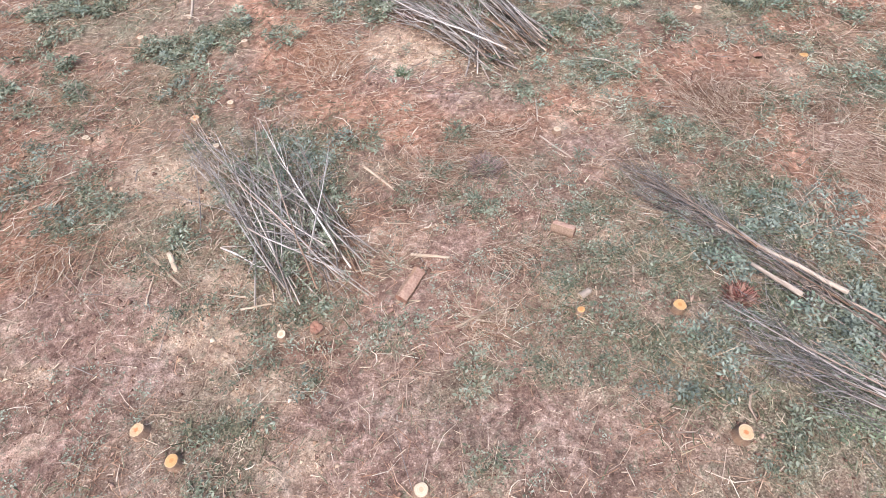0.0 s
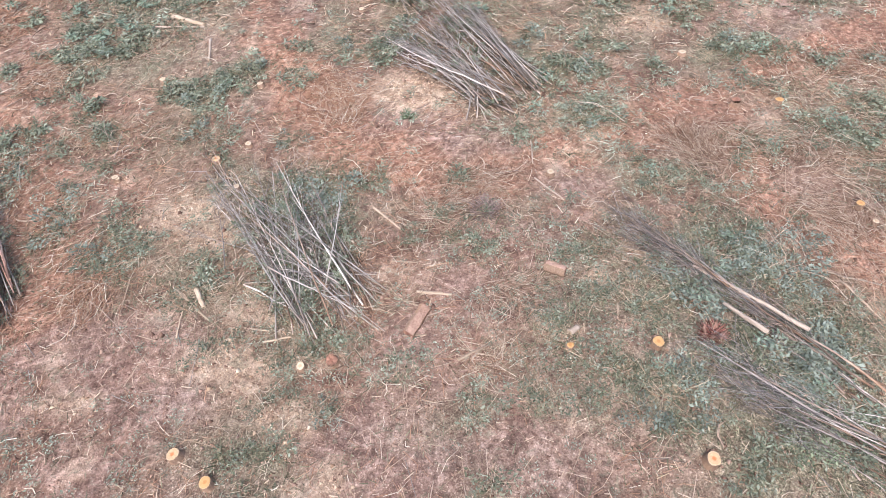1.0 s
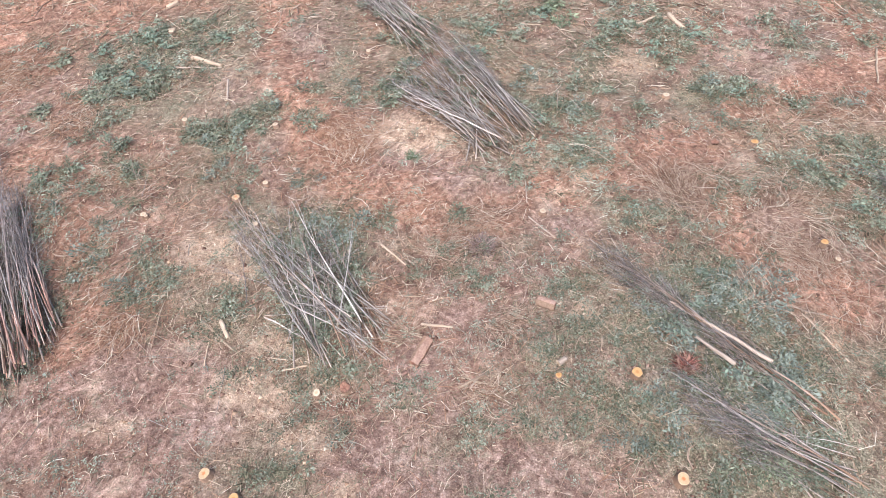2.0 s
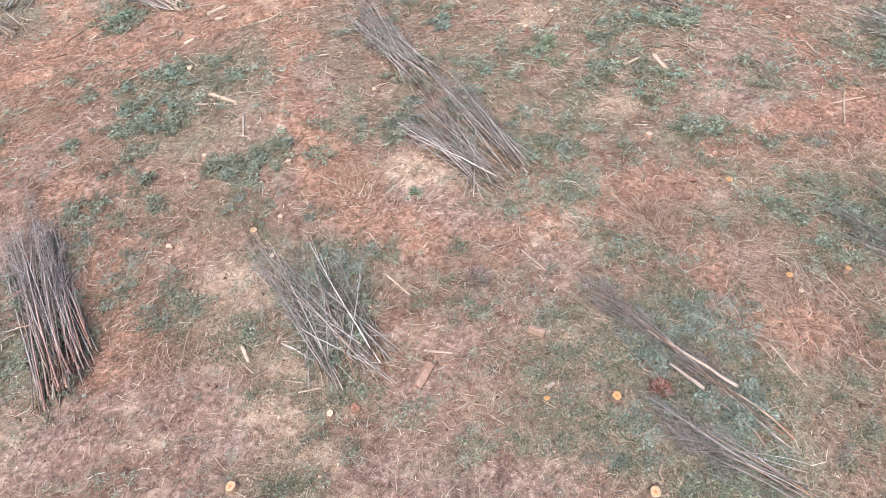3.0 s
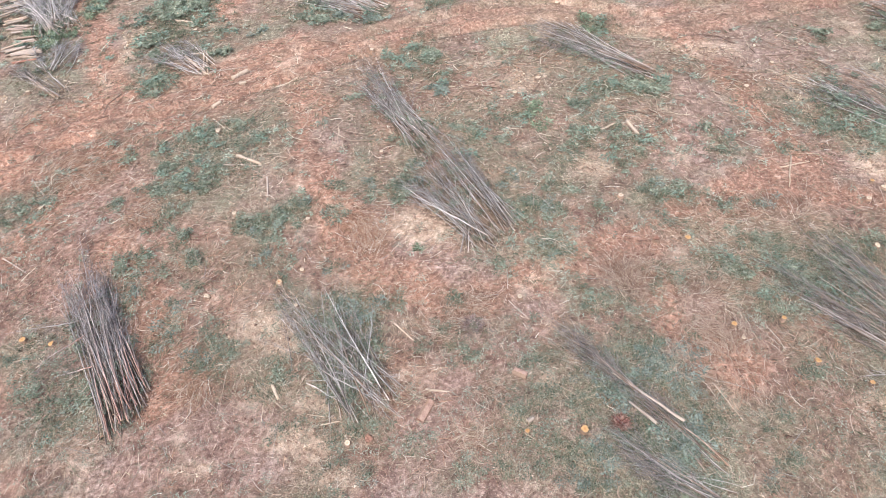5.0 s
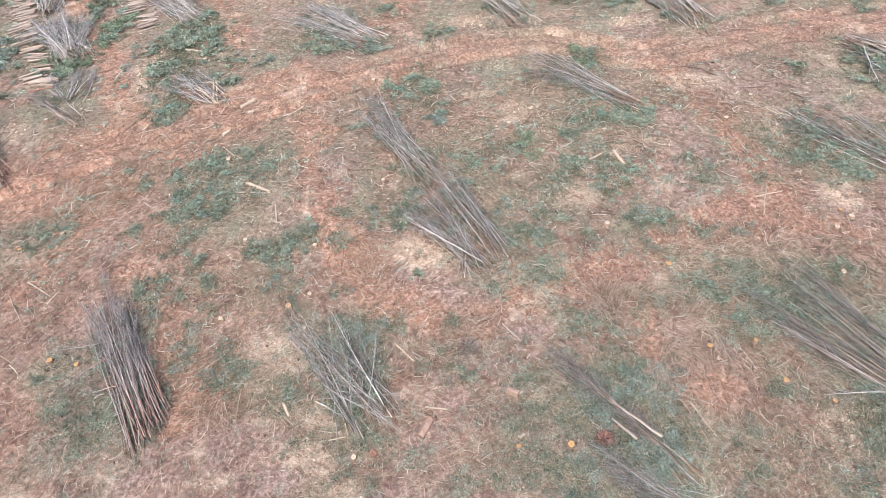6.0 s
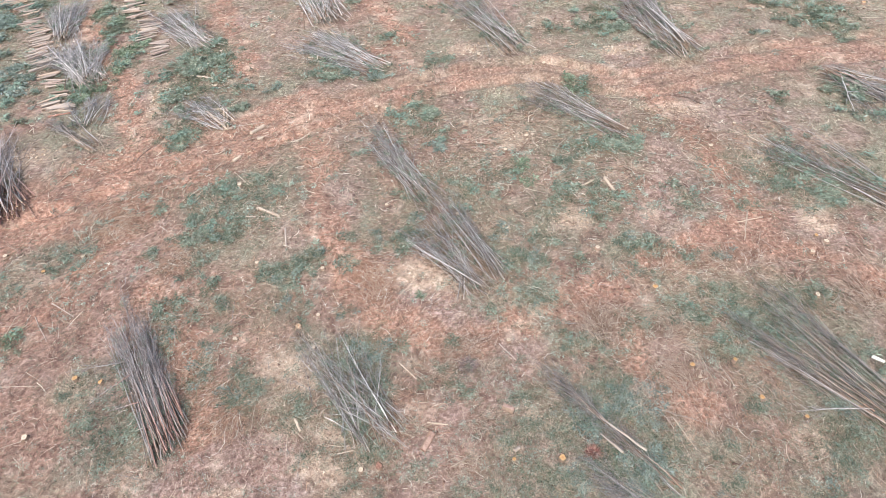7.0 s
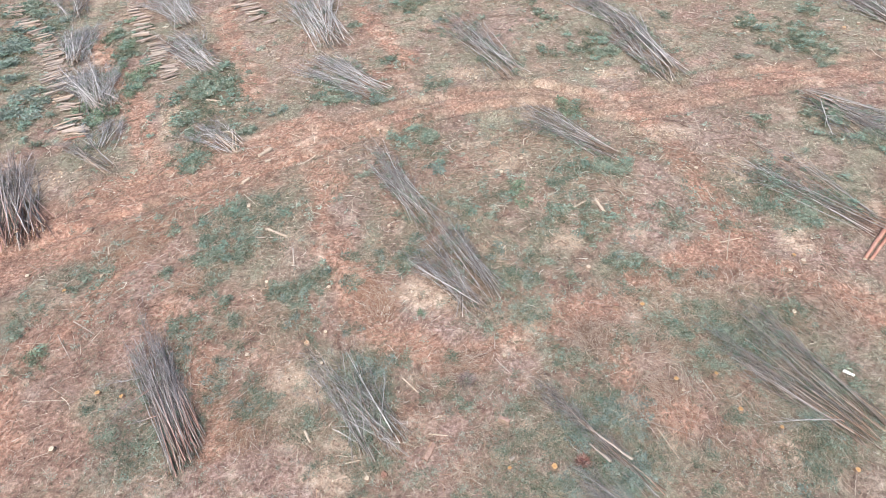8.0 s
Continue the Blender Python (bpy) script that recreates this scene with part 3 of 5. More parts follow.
def leaves(name, base, size, rng, mat, tilt=0.5, slim=0.42, angle=None):
    """Many folded leaves in one mesh."""
    n = len(size)
    a = rng.uniform(0, 2 * math.pi, n) if angle is None else angle
    e = rng.normal(0, tilt, n)
    way = np.stack([np.cos(a) * np.cos(e), np.sin(a) * np.cos(e), np.sin(e)], 1)
    side = np.cross(way, np.array([0.0, 0.0, 1.0]))
    side /= np.linalg.norm(side, axis=1, keepdims=True)
    up = np.cross(side, way)
    roll = rng.normal(0, 0.5, (n, 1))
    side = side * np.cos(roll) + up * np.sin(roll)
    up = np.cross(side, way)
    S = size[:, None]
    w = S * slim * rng.uniform(0.7, 1.2, (n, 1)) * 0.5
    fold = w * 0.35
    V = np.stack([base, base + way * S * 0.45 + side * w + up * fold, base + way * S, base + way * S * 0.45 - side * w + up * fold], 1)
    return quad_mesh(name, V, np.array([[0, 1, 2], [0, 2, 3]]), mat)


def sprays(name, x, y, lift, size, rng, mat, origin=(0, 0, 0), twigs=7, per=7):
    """Leafy twigs that fork from a stem, pairs of leaves along each fork."""
    n = len(x)
    stem = rng.uniform(0, 2 * math.pi, n)[:, None, None]
    s = ((np.arange(twigs) + 0.4) / twigs)[None, :, None] + rng.normal(0, 0.04, (n, twigs, 1))
    turn = np.where(np.arange(twigs) % 2, 1.0, -1.0)[None, :, None] * (0.95 - 0.5 * s) + rng.normal(0, 0.16, (n, twigs, 1))
    L = size[:, None, None]
    u = ((np.arange(per) + 0.6) / per)[None, None, :] * 0.5 * (1.05 - 0.5 * s)
    d = stem + turn
    px = x[:, None, None] + L * (0.8 * s * np.cos(stem) + u * np.cos(d)) + rng.normal(0, 0.02, (n, twigs, per)) * L
    py = y[:, None, None] + L * (0.8 * s * np.sin(stem) + u * np.sin(d)) + rng.normal(0, 0.02, (n, twigs, per)) * L
    z = lift[:, None, None] + L * (0.12 * s + rng.uniform(-0.03, 0.12, (n, twigs, per)))
    face = d + np.where(np.arange(per) % 2, 0.8, -0.8)[None, None, :] + rng.normal(0, 0.3, (n, twigs, per))
    keep = rng.uniform(0, 1, (n, twigs, per)) < 0.88
    for sx, sy, d, *more in STUMPS_NEAR + STUMPS_FAR + STUMPS_FAR_B:
        keep &= np.hypot(px - sx, py - sy) > d * 0.6 + 0.05
    keep &= np.hypot(px - RED_BUSH[0], py - RED_BUSH[1]) > 0.24
    for ax, ay, bx, by, r, *more in STICKS_NEAR + STICKS_MID + STICKS_FAR + LOG_SECTIONS + CLEFT_LOGS:
        if r > 0.022:
            keep &= np.hypot(px - (ax + bx) / 2, py - (ay + by) / 2) > 0.14 + 0.25 * math.hypot(bx - ax, by - ay) * rng.uniform(0.4, 1.0)
    long = np.broadcast_to(L * (0.82 + 0.65 * np.clip((y[:, None, None] + 6) / 12, 0, 1)), keep.shape) * rng.uniform(0.11, 0.23, keep.shape)
    px, py, z = px[keep], py[keep], z[keep]
    return leaves(name, on_ground(px, py, np.maximum(z, 0.008)) - np.array(origin), long[keep], rng, mat, 0.35, 0.44, face[keep])


def on_ground(x, y, z):
    return np.stack([x, y, height(x, y) + z], 1)


def flat_ways(rng, n, lean=0.12, angle=None):
    a = rng.uniform(0, 2 * math.pi, n) if angle is None else angle
    e = rng.normal(0, lean, n)
    return np.stack([np.cos(a) * np.cos(e), np.sin(a) * np.cos(e), np.sin(e)], 1)


# ---- tree stumps ----
STICKS_NEAR = [
    (-0.46, -3.08, 0.06, -3.69, 0.023, 0), (0.28, -5.04, 0.85, -5.15, 0.026, 0), (0.11, -5.21, 0.39, -5.35, 0.018, 0), 
    (-0.13, -4.36, 0.32, -4.44, 0.013, 0), (-3.89, -4.46, -3.18, -5.13, 0.026, 0), (-3.48, -4.55, -3.29, -4.92, 0.046, 0), 
    (-3.65, -4.78, -3.64, -5.44, 0.014, 0), (0.85, -6.31, 1.32, -6.13, 0.023, 0), (0.93, -6.13, 1.43, -6.35, 0.016, 0), 
    (1.07, -6.32, 1.26, -6.11, 0.016, 1), (3.37, -5.67, 3.3, -5.96, 0.018, 0), (2.7, -1.56, 2.62, -2.28, 0.016, 1), (2.59, -2.65, 3.02, -3.31, 0.016, 1), 
    (0.04, -5.8, 0.4, -5.83, 0.014, 0), (-2.65, -4.56, -1.93, -5.01, 0.016, 0), (-2.23, -5.62, -1.78, -5.57, 0.018, 0), 
]
STICKS_MID = [
    (-2.13, -5.44, -2.56, -5.34, 0.014, 0), (-5.89, 4.33, -4.94, 3.76, 0.065, 0), (-6.58, 3.98, -4.93, 3.7, 0.026, 1), (-4.66, 3.1, -4.52, 2.15, 0.029, 1), 
    (-9.34, 11.33, -8.02, 9.62, 0.052, 0), (-8.6, 11.62, -8.16, 9.64, 0.046, 0), (-8.47, 11.6, -8.07, 9.83, 0.046, 0), 
    (-9.22, 11.53, -8.55, 11.43, 0.039, 0), (-8.02, 9.83, -6.49, 10.14, 0.026, 1), (-6.95, 9.3, -6.41, 9.91, 0.078, 0), 
    (-10.35, 8.47, -9.59, 7.47, 0.033, 1), (-15.71, 10.57, -14.02, 8.92, 0.046, 0), (-15.98, 11.08, -14.42, 9.37, 0.039, 1), 
    (6.66, 4.07, 7.32, 4.45, 0.046, 0), (7.67, 4.46, 7.86, 3.66, 0.065, 0), (-12.91, 4.01, -11.54, 2.44, 0.021, 1), 
]
STICKS_FAR = [
    (-17.02, 11.9, -15.99, 12.15, 0.05, 2), (-17.11, 12.38, -15.98, 12.3, 0.045, 0),
    (-11.61, 3.92, -10.97, 3.12, 0.026, 0), (-12.69, 3.78, -11.34, 3.98, 0.016, 1), (-12.26, 0.37, -11.26, -0.31, 0.018, 1), 
    (-14.04, 1.33, -13.48, 1.37, 0.018, 0), (-12.63, -0.17, -11.79, -1.23, 0.016, 1), (12.31, 2.07, 11.62, 0.69, 0.026, 0), 
    (11.75, 1.58, 12.7, 1.7, 0.021, 0), (18.17, 1.63, 16.43, 0.14, 0.078, 2), (18.25, 1.41, 16.65, 0.09, 0.065, 2), (13.12, -4.25, 13.34, -4.47, 0.052, 3), 
    (7.0, -5.44, 7.32, -6.41, 0.018, 0), (6.7, -5.2, 8.05, -5.74, 0.016, 1), (5.91, -6.44, 4.69, -5.13, 0.032, 4), (5.28, -6.46, 4.84, -5.92, 0.036, 4), 
    (-10.87, 14.66, -9.51, 14.3, 0.052, 0), (-3.83, 15.19, -2.94, 17.47, 0.026, 0), (-4.02, 18.28, -2.94, 17.47, 0.039, 0), 
]
CLEFT_LOGS = [(0.12, -5.82, 0.40, -5.36, 0.080), (2.70, -4.99, 2.40, -4.82, 0.085)]
LOG_SECTIONS = [
    (2.54, -6.12, 2.69, -6.03, 0.052, 1), (5.34, -6.25, 5.43, -6.33, 0.044, 2), 
    (-0.09, -5.99, 0.01, -5.93, 0.039, 2), (-6.77, 9.79, -6.48, 10.01, 0.065, 0), (-6.57, 8.78, -6.32, 8.87, 0.065, 0), 
    (-7.46, 7.56, -7.15, 7.83, 0.078, 0), (-6.92, 5.86, -6.74, 5.94, 0.078, 0), 
]
RED_BUSH = (4.54, -6.36)
STUMPS_NEAR = [
    (3.72, -6.45, 0.17, 1), (3.91, -8.12, 0.187, 3), (-2.69, -7.77, 0.17, 1), (-3.22, -7.36, 0.178, 3), (0.31, -8.36, 0.17, 0), (-1.55, -6.14, 0.136, 0), 
    (-1.08, -6.08, 0.204, 2), (2.49, -6.36, 0.111, 1), (-5.67, -1.66, 0.102, 0), 
]
STUMPS_FAR = [
    (-3.08, 0.91, 0.145, 0), (-5.44, 1.46, 0.145, 0), (-3.7, -1.37, 0.17, 3), (1.81, 3.08, 0.17, 0), (6.54, 0.91, 0.17, 0), (-6.82, 5.79, 0.17, 0), 
    (-5.71, -1.64, 0.136, 0), (-3.12, -2.25, 0.111, 0), (-3.09, -1.0, 0.128, 0), (-10.31, -2.71, 0.17, 1), (-9.46, -2.92, 0.145, 1), 
    (-11.09, -4.49, 0.17, 0), (-14.94, 2.8, 0.153, 0), (-13.17, 1.88, 0.136, 1), (-11.98, 2.5, 0.136, 0), (-13.84, 0.17, 0.136, 2), 
    (-1.33, 10.57, 0.17, 0), (-0.87, 3.96, 0.136, 0), (3.83, 14.53, 0.17, 0), (6.88, 13.02, 0.204, 0), (8.47, 8.65, 0.153, 0), (5.11, 7.57, 0.17, 0), 
    (4.11, 6.69, 0.17, 0), (13.96, 7.26, 0.153, 0), 
]
STUMPS_FAR_B = [
    (12.41, 5.86, 0.17, 0), (19.63, 18.49, 0.17, 0), (19.59, 17.09, 0.17, 0), (18.84, 17.08, 0.153, 0), (24.91, 16.74, 0.221, 1), (26.0, 17.18, 0.17, 0), 
    (14.51, 16.14, 0.187, 0), (-7.19, 18.24, 0.221, 0), (-20.29, 16.35, 0.187, 0), (-15.29, 9.47, 0.17, 0), (-9.39, 13.52, 0.187, 0), 
    (7.97, -0.95, 0.162, 1), (7.06, -0.94, 0.187, 2), (2.9, -2.59, 0.145, 0), (9.43, -3.83, 0.128, 1), (8.13, -3.91, 0.145, 1), (8.21, -4.3, 0.102, 0), 
    (9.7, -5.07, 0.153, 1), (10.62, -5.74, 0.111, 1), (12.89, -1.82, 0.153, 0), (14.29, 0.34, 0.17, 0), (14.09, 0.62, 0.128, 1), (12.05, -7.13, 0.136, 1), 
    (13.62, -0.06, 0.153, 0), 
]
STUMP_WORDS = ("weathered pale sawn tree stump in red soil", "freshly sawn orange tree stump in red soil", "dark reddish broken tree stump in red soil", "cream sawn tree stump with an orange heart")


def stump(x, y, d, kind, rnd):
    r, h = d / 2, rnd.uniform(0.06, 0.12)
    ob = holder("tree_stump", x, y)
    ob.rotation_euler = (rnd.uniform(-0.08, 0.08), rnd.uniform(-0.08, 0.08), rnd.uniform(0, 6))
    tagged(ob, STUMP_WORDS[kind], "tree stump", "sawn tree stumps")
    sides = 18
    wob = [1 + rnd.uniform(-0.2, 0.16) for _ in range(sides)]
    wob = [(wob[i - 1] + 2 * wob[i] + wob[(i + 1) % sides]) / 4 for i in range(sides)]
    vs, fs = [], []
    for j, (z, q) in enumerate(((-0.12, 1.5), (-0.02, 1.34), (0.025, 1.14), (h * 0.6, 1.04), (h - 0.004, 1.02), (h, 0.97))):
        for k in range(sides):
            t = 2 * math.pi * k / sides
            root = 1 + (0.16 if k % 6 < 2 else 0) * max(0.0, 1 - (z + 0.12) / 0.16)
            vs.append((r * q * wob[k] * root * math.cos(t), r * q * wob[k] * root * math.sin(t), z))
        if j:
            fs += [((j - 1) * sides + k, (j - 1) * sides + (k + 1) % sides, j * sides + (k + 1) % sides, j * sides + k) for k in range(sides)]
    part("bark", mesh_of("bark", (vs, fs, []), STUMP_BARK), ob)
    cut = (CUT_PALE, CUT_ORANGE, CUT_DARK, CUT_MIXED)[kind]
    vs, fs, split = [(0, 0, h + 0.006)], [], rnd.uniform(0, 6)
    for j, q in enumerate((0.35, 0.7, 0.965)):
        for k in range(sides):
            t = 2 * math.pi * k / sides
            step = 0.012 if math.cos(t - split) > 0.6 else 0.0
            tear = rnd.uniform(0, 0.05) if kind == 2 else rnd.uniform(0, 0.014) if kind == 3 else rnd.uniform(0, 0.003)
            vs.append((r * q * wob[k] * math.cos(t), r * q * wob[k] * math.sin(t), h + (0.004 if j < 2 else -0.001) + step * q * 0.6 + tear))
    fs += [(0, 1 + k, 1 + (k + 1) % sides) for k in range(sides)]
    for j in (0, 1):
        fs += [(1 + j * sides + k, 1 + (j + 1) * sides + k, 1 + (j + 1) * sides + (k + 1) % sides, 1 + j * sides + (k + 1) % sides) for k in range(sides)]
    part("cut_face", mesh_of("cut_face", (vs, fs, []), cut), ob, ("cream sawn wood with rings", "bright orange sawn wood", "splintered reddish wood", "cream wood with an orange heart")[kind])


rnd = random.Random(5)
for x, y, d, kind in STUMPS_NEAR + STUMPS_FAR + STUMPS_FAR_B:
    stump(x, y, d, kind, rnd)

# ---- brush piles ----
# saplings that mark each heap out: butt x, y, tip x, y
MIDDLE_POLES = [
    (-0.56, -5.34, -2.34, -1.89), (-1.0, -5.71, -2.4, -1.79), (-1.38, -5.76, -2.83, -1.72), (-1.49, -5.55, -3.65, -2.19), (-0.69, -5.58, -3.5, -2.02), (-1.67, -5.57, -2.69, -2.86), (-0.34, -5.28, -2.0, -3.25), (-0.7, -5.16, -1.37, -3.57), (-1.78, -3.98, -1.04, -3.55), (-2.2, -4.41, -0.62, -5.53), (-2.62, -3.95, -0.94, -4.88), (-2.62, -4.63, -1.73, -5.17), (-2.12, -5.18, -1.95, -4.46), (-2.99, -4.29, -3.4, -2.76), (-0.8, -4.76, -1.74, -2.74), (-0.96, -4.88, -1.92, -4.01),
]
WEST_POLES = [
    (-7.05, -5.66, -9.88, -0.96), (-6.97, -5.46, -9.47, -0.77), (-7.02, -5.13, -9.99, 0.82), (-6.6, -5.12, -8.78, -1.15), (-6.54, -4.96, -8.04, -2.52), (-6.57, -4.68, -8.25, -2.15), (-6.96, -5.14, -9.37, -1.48), (-6.7, -4.17, -7.58, -2.49), (-6.6, -5.37, -9.02, -0.97), (-6.73, -4.48, -9.2, -0.21), (-8.76, -2.38, -10.09, -2.59), (-8.46, -2.82, -9.3, -3.84), (-8.04, -3.73, -8.79, -3.97), (-7.98, -4.51, -7.79, -4.11),
]
NORTH_POLES = [
    (3.14, -0.12, 0.67, 4.79), (3.28, 0.02, 1.74, 3.18), (2.9, -0.47, 0.93, 4.46), (2.68, -0.38, 0.81, 3.87), (2.4, -0.74, 0.93, 2.73), (2.04, -0.63, 0.59, 2.8), (1.87, -0.88, 0.4, 2.33), (1.64, -0.92, 1.91, 1.18), (2.26, -0.74, -0.12, 1.49), (1.72, 0.06, -0.28, 1.88), (2.26, -0.74, 0.15, 2.36), (2.8, -0.04, 1.52, 3.75), (3.0, -0.27, 2.03, 2.5),
]
NORTH_TOP_POLES = [
    (0.51, 4.3, -0.74, 8.23), (0.66, 4.49, -0.54, 7.5), (0.37, 4.25, -1.45, 7.47), (0.77, 3.87, -1.99, 8.25), (1.54, 4.03, -1.35, 7.63), (0.2, 4.72, -1.92, 10.57), (0.79, 3.26, -1.49, 9.08), (0.45, 3.62, -1.23, 6.7),
]
EAST_POLES = [
    (13.39, -6.11, 11.66, -1.59), (13.15, -6.28, 10.86, -1.98), (12.92, -6.46, 10.9, -1.69), (12.82, -6.51, 9.94, -2.51), (12.7, -5.88, 9.5, -2.2), (12.4, -6.19, 9.99, -3.33), (13.51, -5.9, 11.98, -2.48), (12.81, -6.17, 10.94, -2.9), (12.33, -5.83, 10.78, -3.65), (12.91, -6.59, 11.65, -4.17), (13.48, -5.97, 11.4, -1.25), (12.3, -5.75, 10.35, -5.66),
]
ROOT_POLES = [
    (6.48, -7.46, 5.12, -5.61), (6.36, -7.35, 5.12, -5.93), (6.25, -7.24, 4.95, -5.6), (5.98, -7.38, 5.24, -6.24), (5.98, -6.85, 3.51, -3.56), (6.16, -7.19, 4.16, -4.07), (5.02, -5.66, 3.96, -3.86),
]
SOUTH_POLES = [
    (6.33, -8.3, 4.29, -6.66), (6.23, -8.4, 4.39, -6.85), (6.22, -8.54, 4.63, -7.42), (6.02, -8.52, 4.78, -7.66), (5.96, -8.03, 4.22, -6.61), (6.44, -8.16, 5.18, -7.48),
]
# butt x, y, tip x, y, count, width at the butts, width at the tips, height, radius, seed, leafiness
PILES_NEAR = [
    (9.15, 7.15, 5.7, 11.5, 30, 0.8, 1.5, 0.36, 0.0198, 18, 0.5),
]
PILES_MID = [
    (17.63, 1.67, 14.4, 6.06, 23, 1.62, 2.97, 0.33, 0.0167, 19, 0.9), (5.76, 14.69, 3.18, 22.22, 37, 1.88, 2.16, 0.5, 0.0198, 20, 0.8), 
    (13.86, 13.45, 13.01, 20.51, 54, 2.0, 2.97, 0.5, 0.0247, 21, 0.7), (-1.41, 13.8, -5.46, 18.28, 45, 1.5, 2.38, 0.33, 0.0247, 22, 0.6), 
    (-4.23, 19.43, -6.89, 27.43, 62, 2.38, 3.56, 0.61, 0.0285, 23, 0.1), (19.84, 10.32, 21.86, 6.48, 43, 1.12, 2.67, 0.39, 0.0266, 24, 0.4), 
    (-16.08, 4.82, -19.59, 10.71, 62, 2.38, 2.52, 0.66, 0.0323, 25, 0.1), (-15.98, 14.46, -18.74, 19.2, 94, 1.38, 2.97, 0.66, 0.0228, 26, 0.3), 
    (-19.24, 19.67, -20.81, 24.21, 62, 1.12, 2.08, 0.55, 0.0228, 27, 0.2), 
]
PILES_FAR = [
    (-10.89, 17.86, -14.36, 22.67, 54, 1.25, 2.97, 0.44, 0.0209, 28, 0.3), (-13.75, 23.8, -16.83, 29.27, 67, 1.5, 2.97, 0.55, 0.0228, 29, 0.2), 
    (-21.62, 26.13, -24.26, 31.62, 35, 1.5, 2.97, 0.44, 0.0247, 30, 0.2), (13.25, 18.98, 11.32, 23.65, 35, 1.5, 2.67, 0.39, 0.0247, 31, 0.3), 
    (-8.1, 9.98, -10.32, 11.99, 21, 1.25, 1.93, 0.28, 0.019, 33, 0.2), (-14.77, 10.87, -15.13, 13.3, 16, 1.0, 1.78, 0.28, 0.019, 34, 0.1), 
    (-13.92, 9.12, -16.82, 11.6, 10, 0.88, 1.34, 0.22, 0.0247, 35, 0.2), (27.77, 16.87, 27.35, 20.71, 35, 1.5, 2.67, 0.39, 0.0247, 32, 0.3), 
]


def bark_of(name, butt, tan, dark, light):
    """Bark that is browner over the lowest part of a sapling, in streaks along it."""
    m, nt, b = material(name, 0.85, 0.15)
    co = nt.nodes.new("ShaderNodeTexCoord").outputs["Object"]
    mp = nt.nodes.new("ShaderNodeMapping")
    mp.inputs["Scale"].default_value = (30, 30, 9)
    nt.links.new(co, mp.inputs["Vector"])
    grain = noise_of(nt, 1.0, 5, 0.65, mp.outputs["Vector"])
    col = ramp(nt, grain, (0.32, dark), (0.66, light))
    low = ramp(nt, grain, (0.32, tuple(0.5 * v for v in tan)), (0.66, tan))
    split = nt.nodes.new("ShaderNodeSeparateXYZ")
    nt.links.new(co, split.inputs[0])
    up = calc(nt, "ADD", split.outputs["Z"], calc(nt, "MULTIPLY", grain, 0.2))
    col = blend(nt, ramp(nt, up, (max(butt - 0.15, 0.0), (1.0,)), (butt + 0.25, (0.0,))), col, low)
    rnd = nt.nodes.new("ShaderNodeObjectInfo").outputs["Random"]
    col = blend(nt, 1.0, col, ramp(nt, rnd, (0.0, (0.40,)), (0.5, (0.90,)), (1.0, (1.45,))), "MULTIPLY")
    nt.links.new(col, b.inputs["Base Color"])
    bump(nt, b, grain, 0.4, 0.008)
    return m


def sapling_mesh(rnd, mat, bend=0.045, shoots=5):
    """A trimmed sapling one metre long along z, with a few thin shoots left on its upper half."""
    a, w, c = rnd.uniform(0, 6.28), rnd.uniform(-bend, bend), rnd.uniform(-bend, bend) * 0.6
    def mid(u):
        q = w * 4 * u * (1 - u) + c * math.sin(6.28 * u)
        return Vector((q * math.cos(a), q * math.sin(a), u))
    path = [mid(i / 9) + Vector((rnd.uniform(-1, 1), rnd.uniform(-1, 1), 0)) * 0.006 for i in range(10)]
    pieces = [tube(path, [0.0105 * (1 - 0.78 * (i / 9) ** 1.3) * rnd.uniform(0.88, 1.12) for i in range(10)], 6, rnd, 0.12)]
    for k in range(shoots):
        u, t, run = rnd.uniform(0.42, 0.92), rnd.uniform(0, 6.28), rnd.uniform(0.08, 0.22)
        out = rnd.uniform(0.05, 0.2)
        p = mid(u)
        q = [p, p + Vector((out * 0.6 * math.cos(t), out * 0.6 * math.sin(t), run * 0.5)), p + Vector((out * math.cos(t), out * math.sin(t), run))]
        pieces.append(tube(q, [0.0034, 0.0026, 0.0012], 4))
    return mesh_of("pole", merge(pieces), mat, CUT_PALE)


GREY_BARK = bark_of("grey_mauve_bark", 0.06, (0.403, 0.302, 0.238), (0.210, 0.185, 0.177), (0.554, 0.507, 0.491))
PALE_BARK = bark_of("bleached_bark", 0.08, (0.482, 0.376, 0.301), (0.344, 0.318, 0.306), (0.688, 0.648, 0.631))
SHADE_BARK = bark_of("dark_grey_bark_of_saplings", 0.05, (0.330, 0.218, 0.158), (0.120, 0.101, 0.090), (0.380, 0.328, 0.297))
ROSY_BARK = bark_of("rosy_brown_bark", 0.42, (0.478, 0.291, 0.242), (0.230, 0.190, 0.181), (0.570, 0.487, 0.465))
UMBER_BARK = bark_of("umber_bark", 0.3, (0.353, 0.231, 0.167), (0.168, 0.128, 0.107), (0.454, 0.363, 0.314))
rnd = random.Random(8)
SAPLINGS = {mat: [sapling_mesh(rnd, mat) for _ in range(7)] for mat in (GREY_BARK, PALE_BARK, SHADE_BARK, ROSY_BARK, UMBER_BARK)}


def aim(p, q, spin=0.0, thick=1.0):
    """A pose that lays a one-metre bar along z from p to q."""
    d = Vector(q) - Vector(p)
    s = d.length
    return Matrix.Translation(p) @ d.to_track_quat("Z", "Y").to_matrix().to_4x4() @ Matrix.Rotation(spin, 4, "Z") @ Matrix.Diagonal((thick, thick, s, 1))


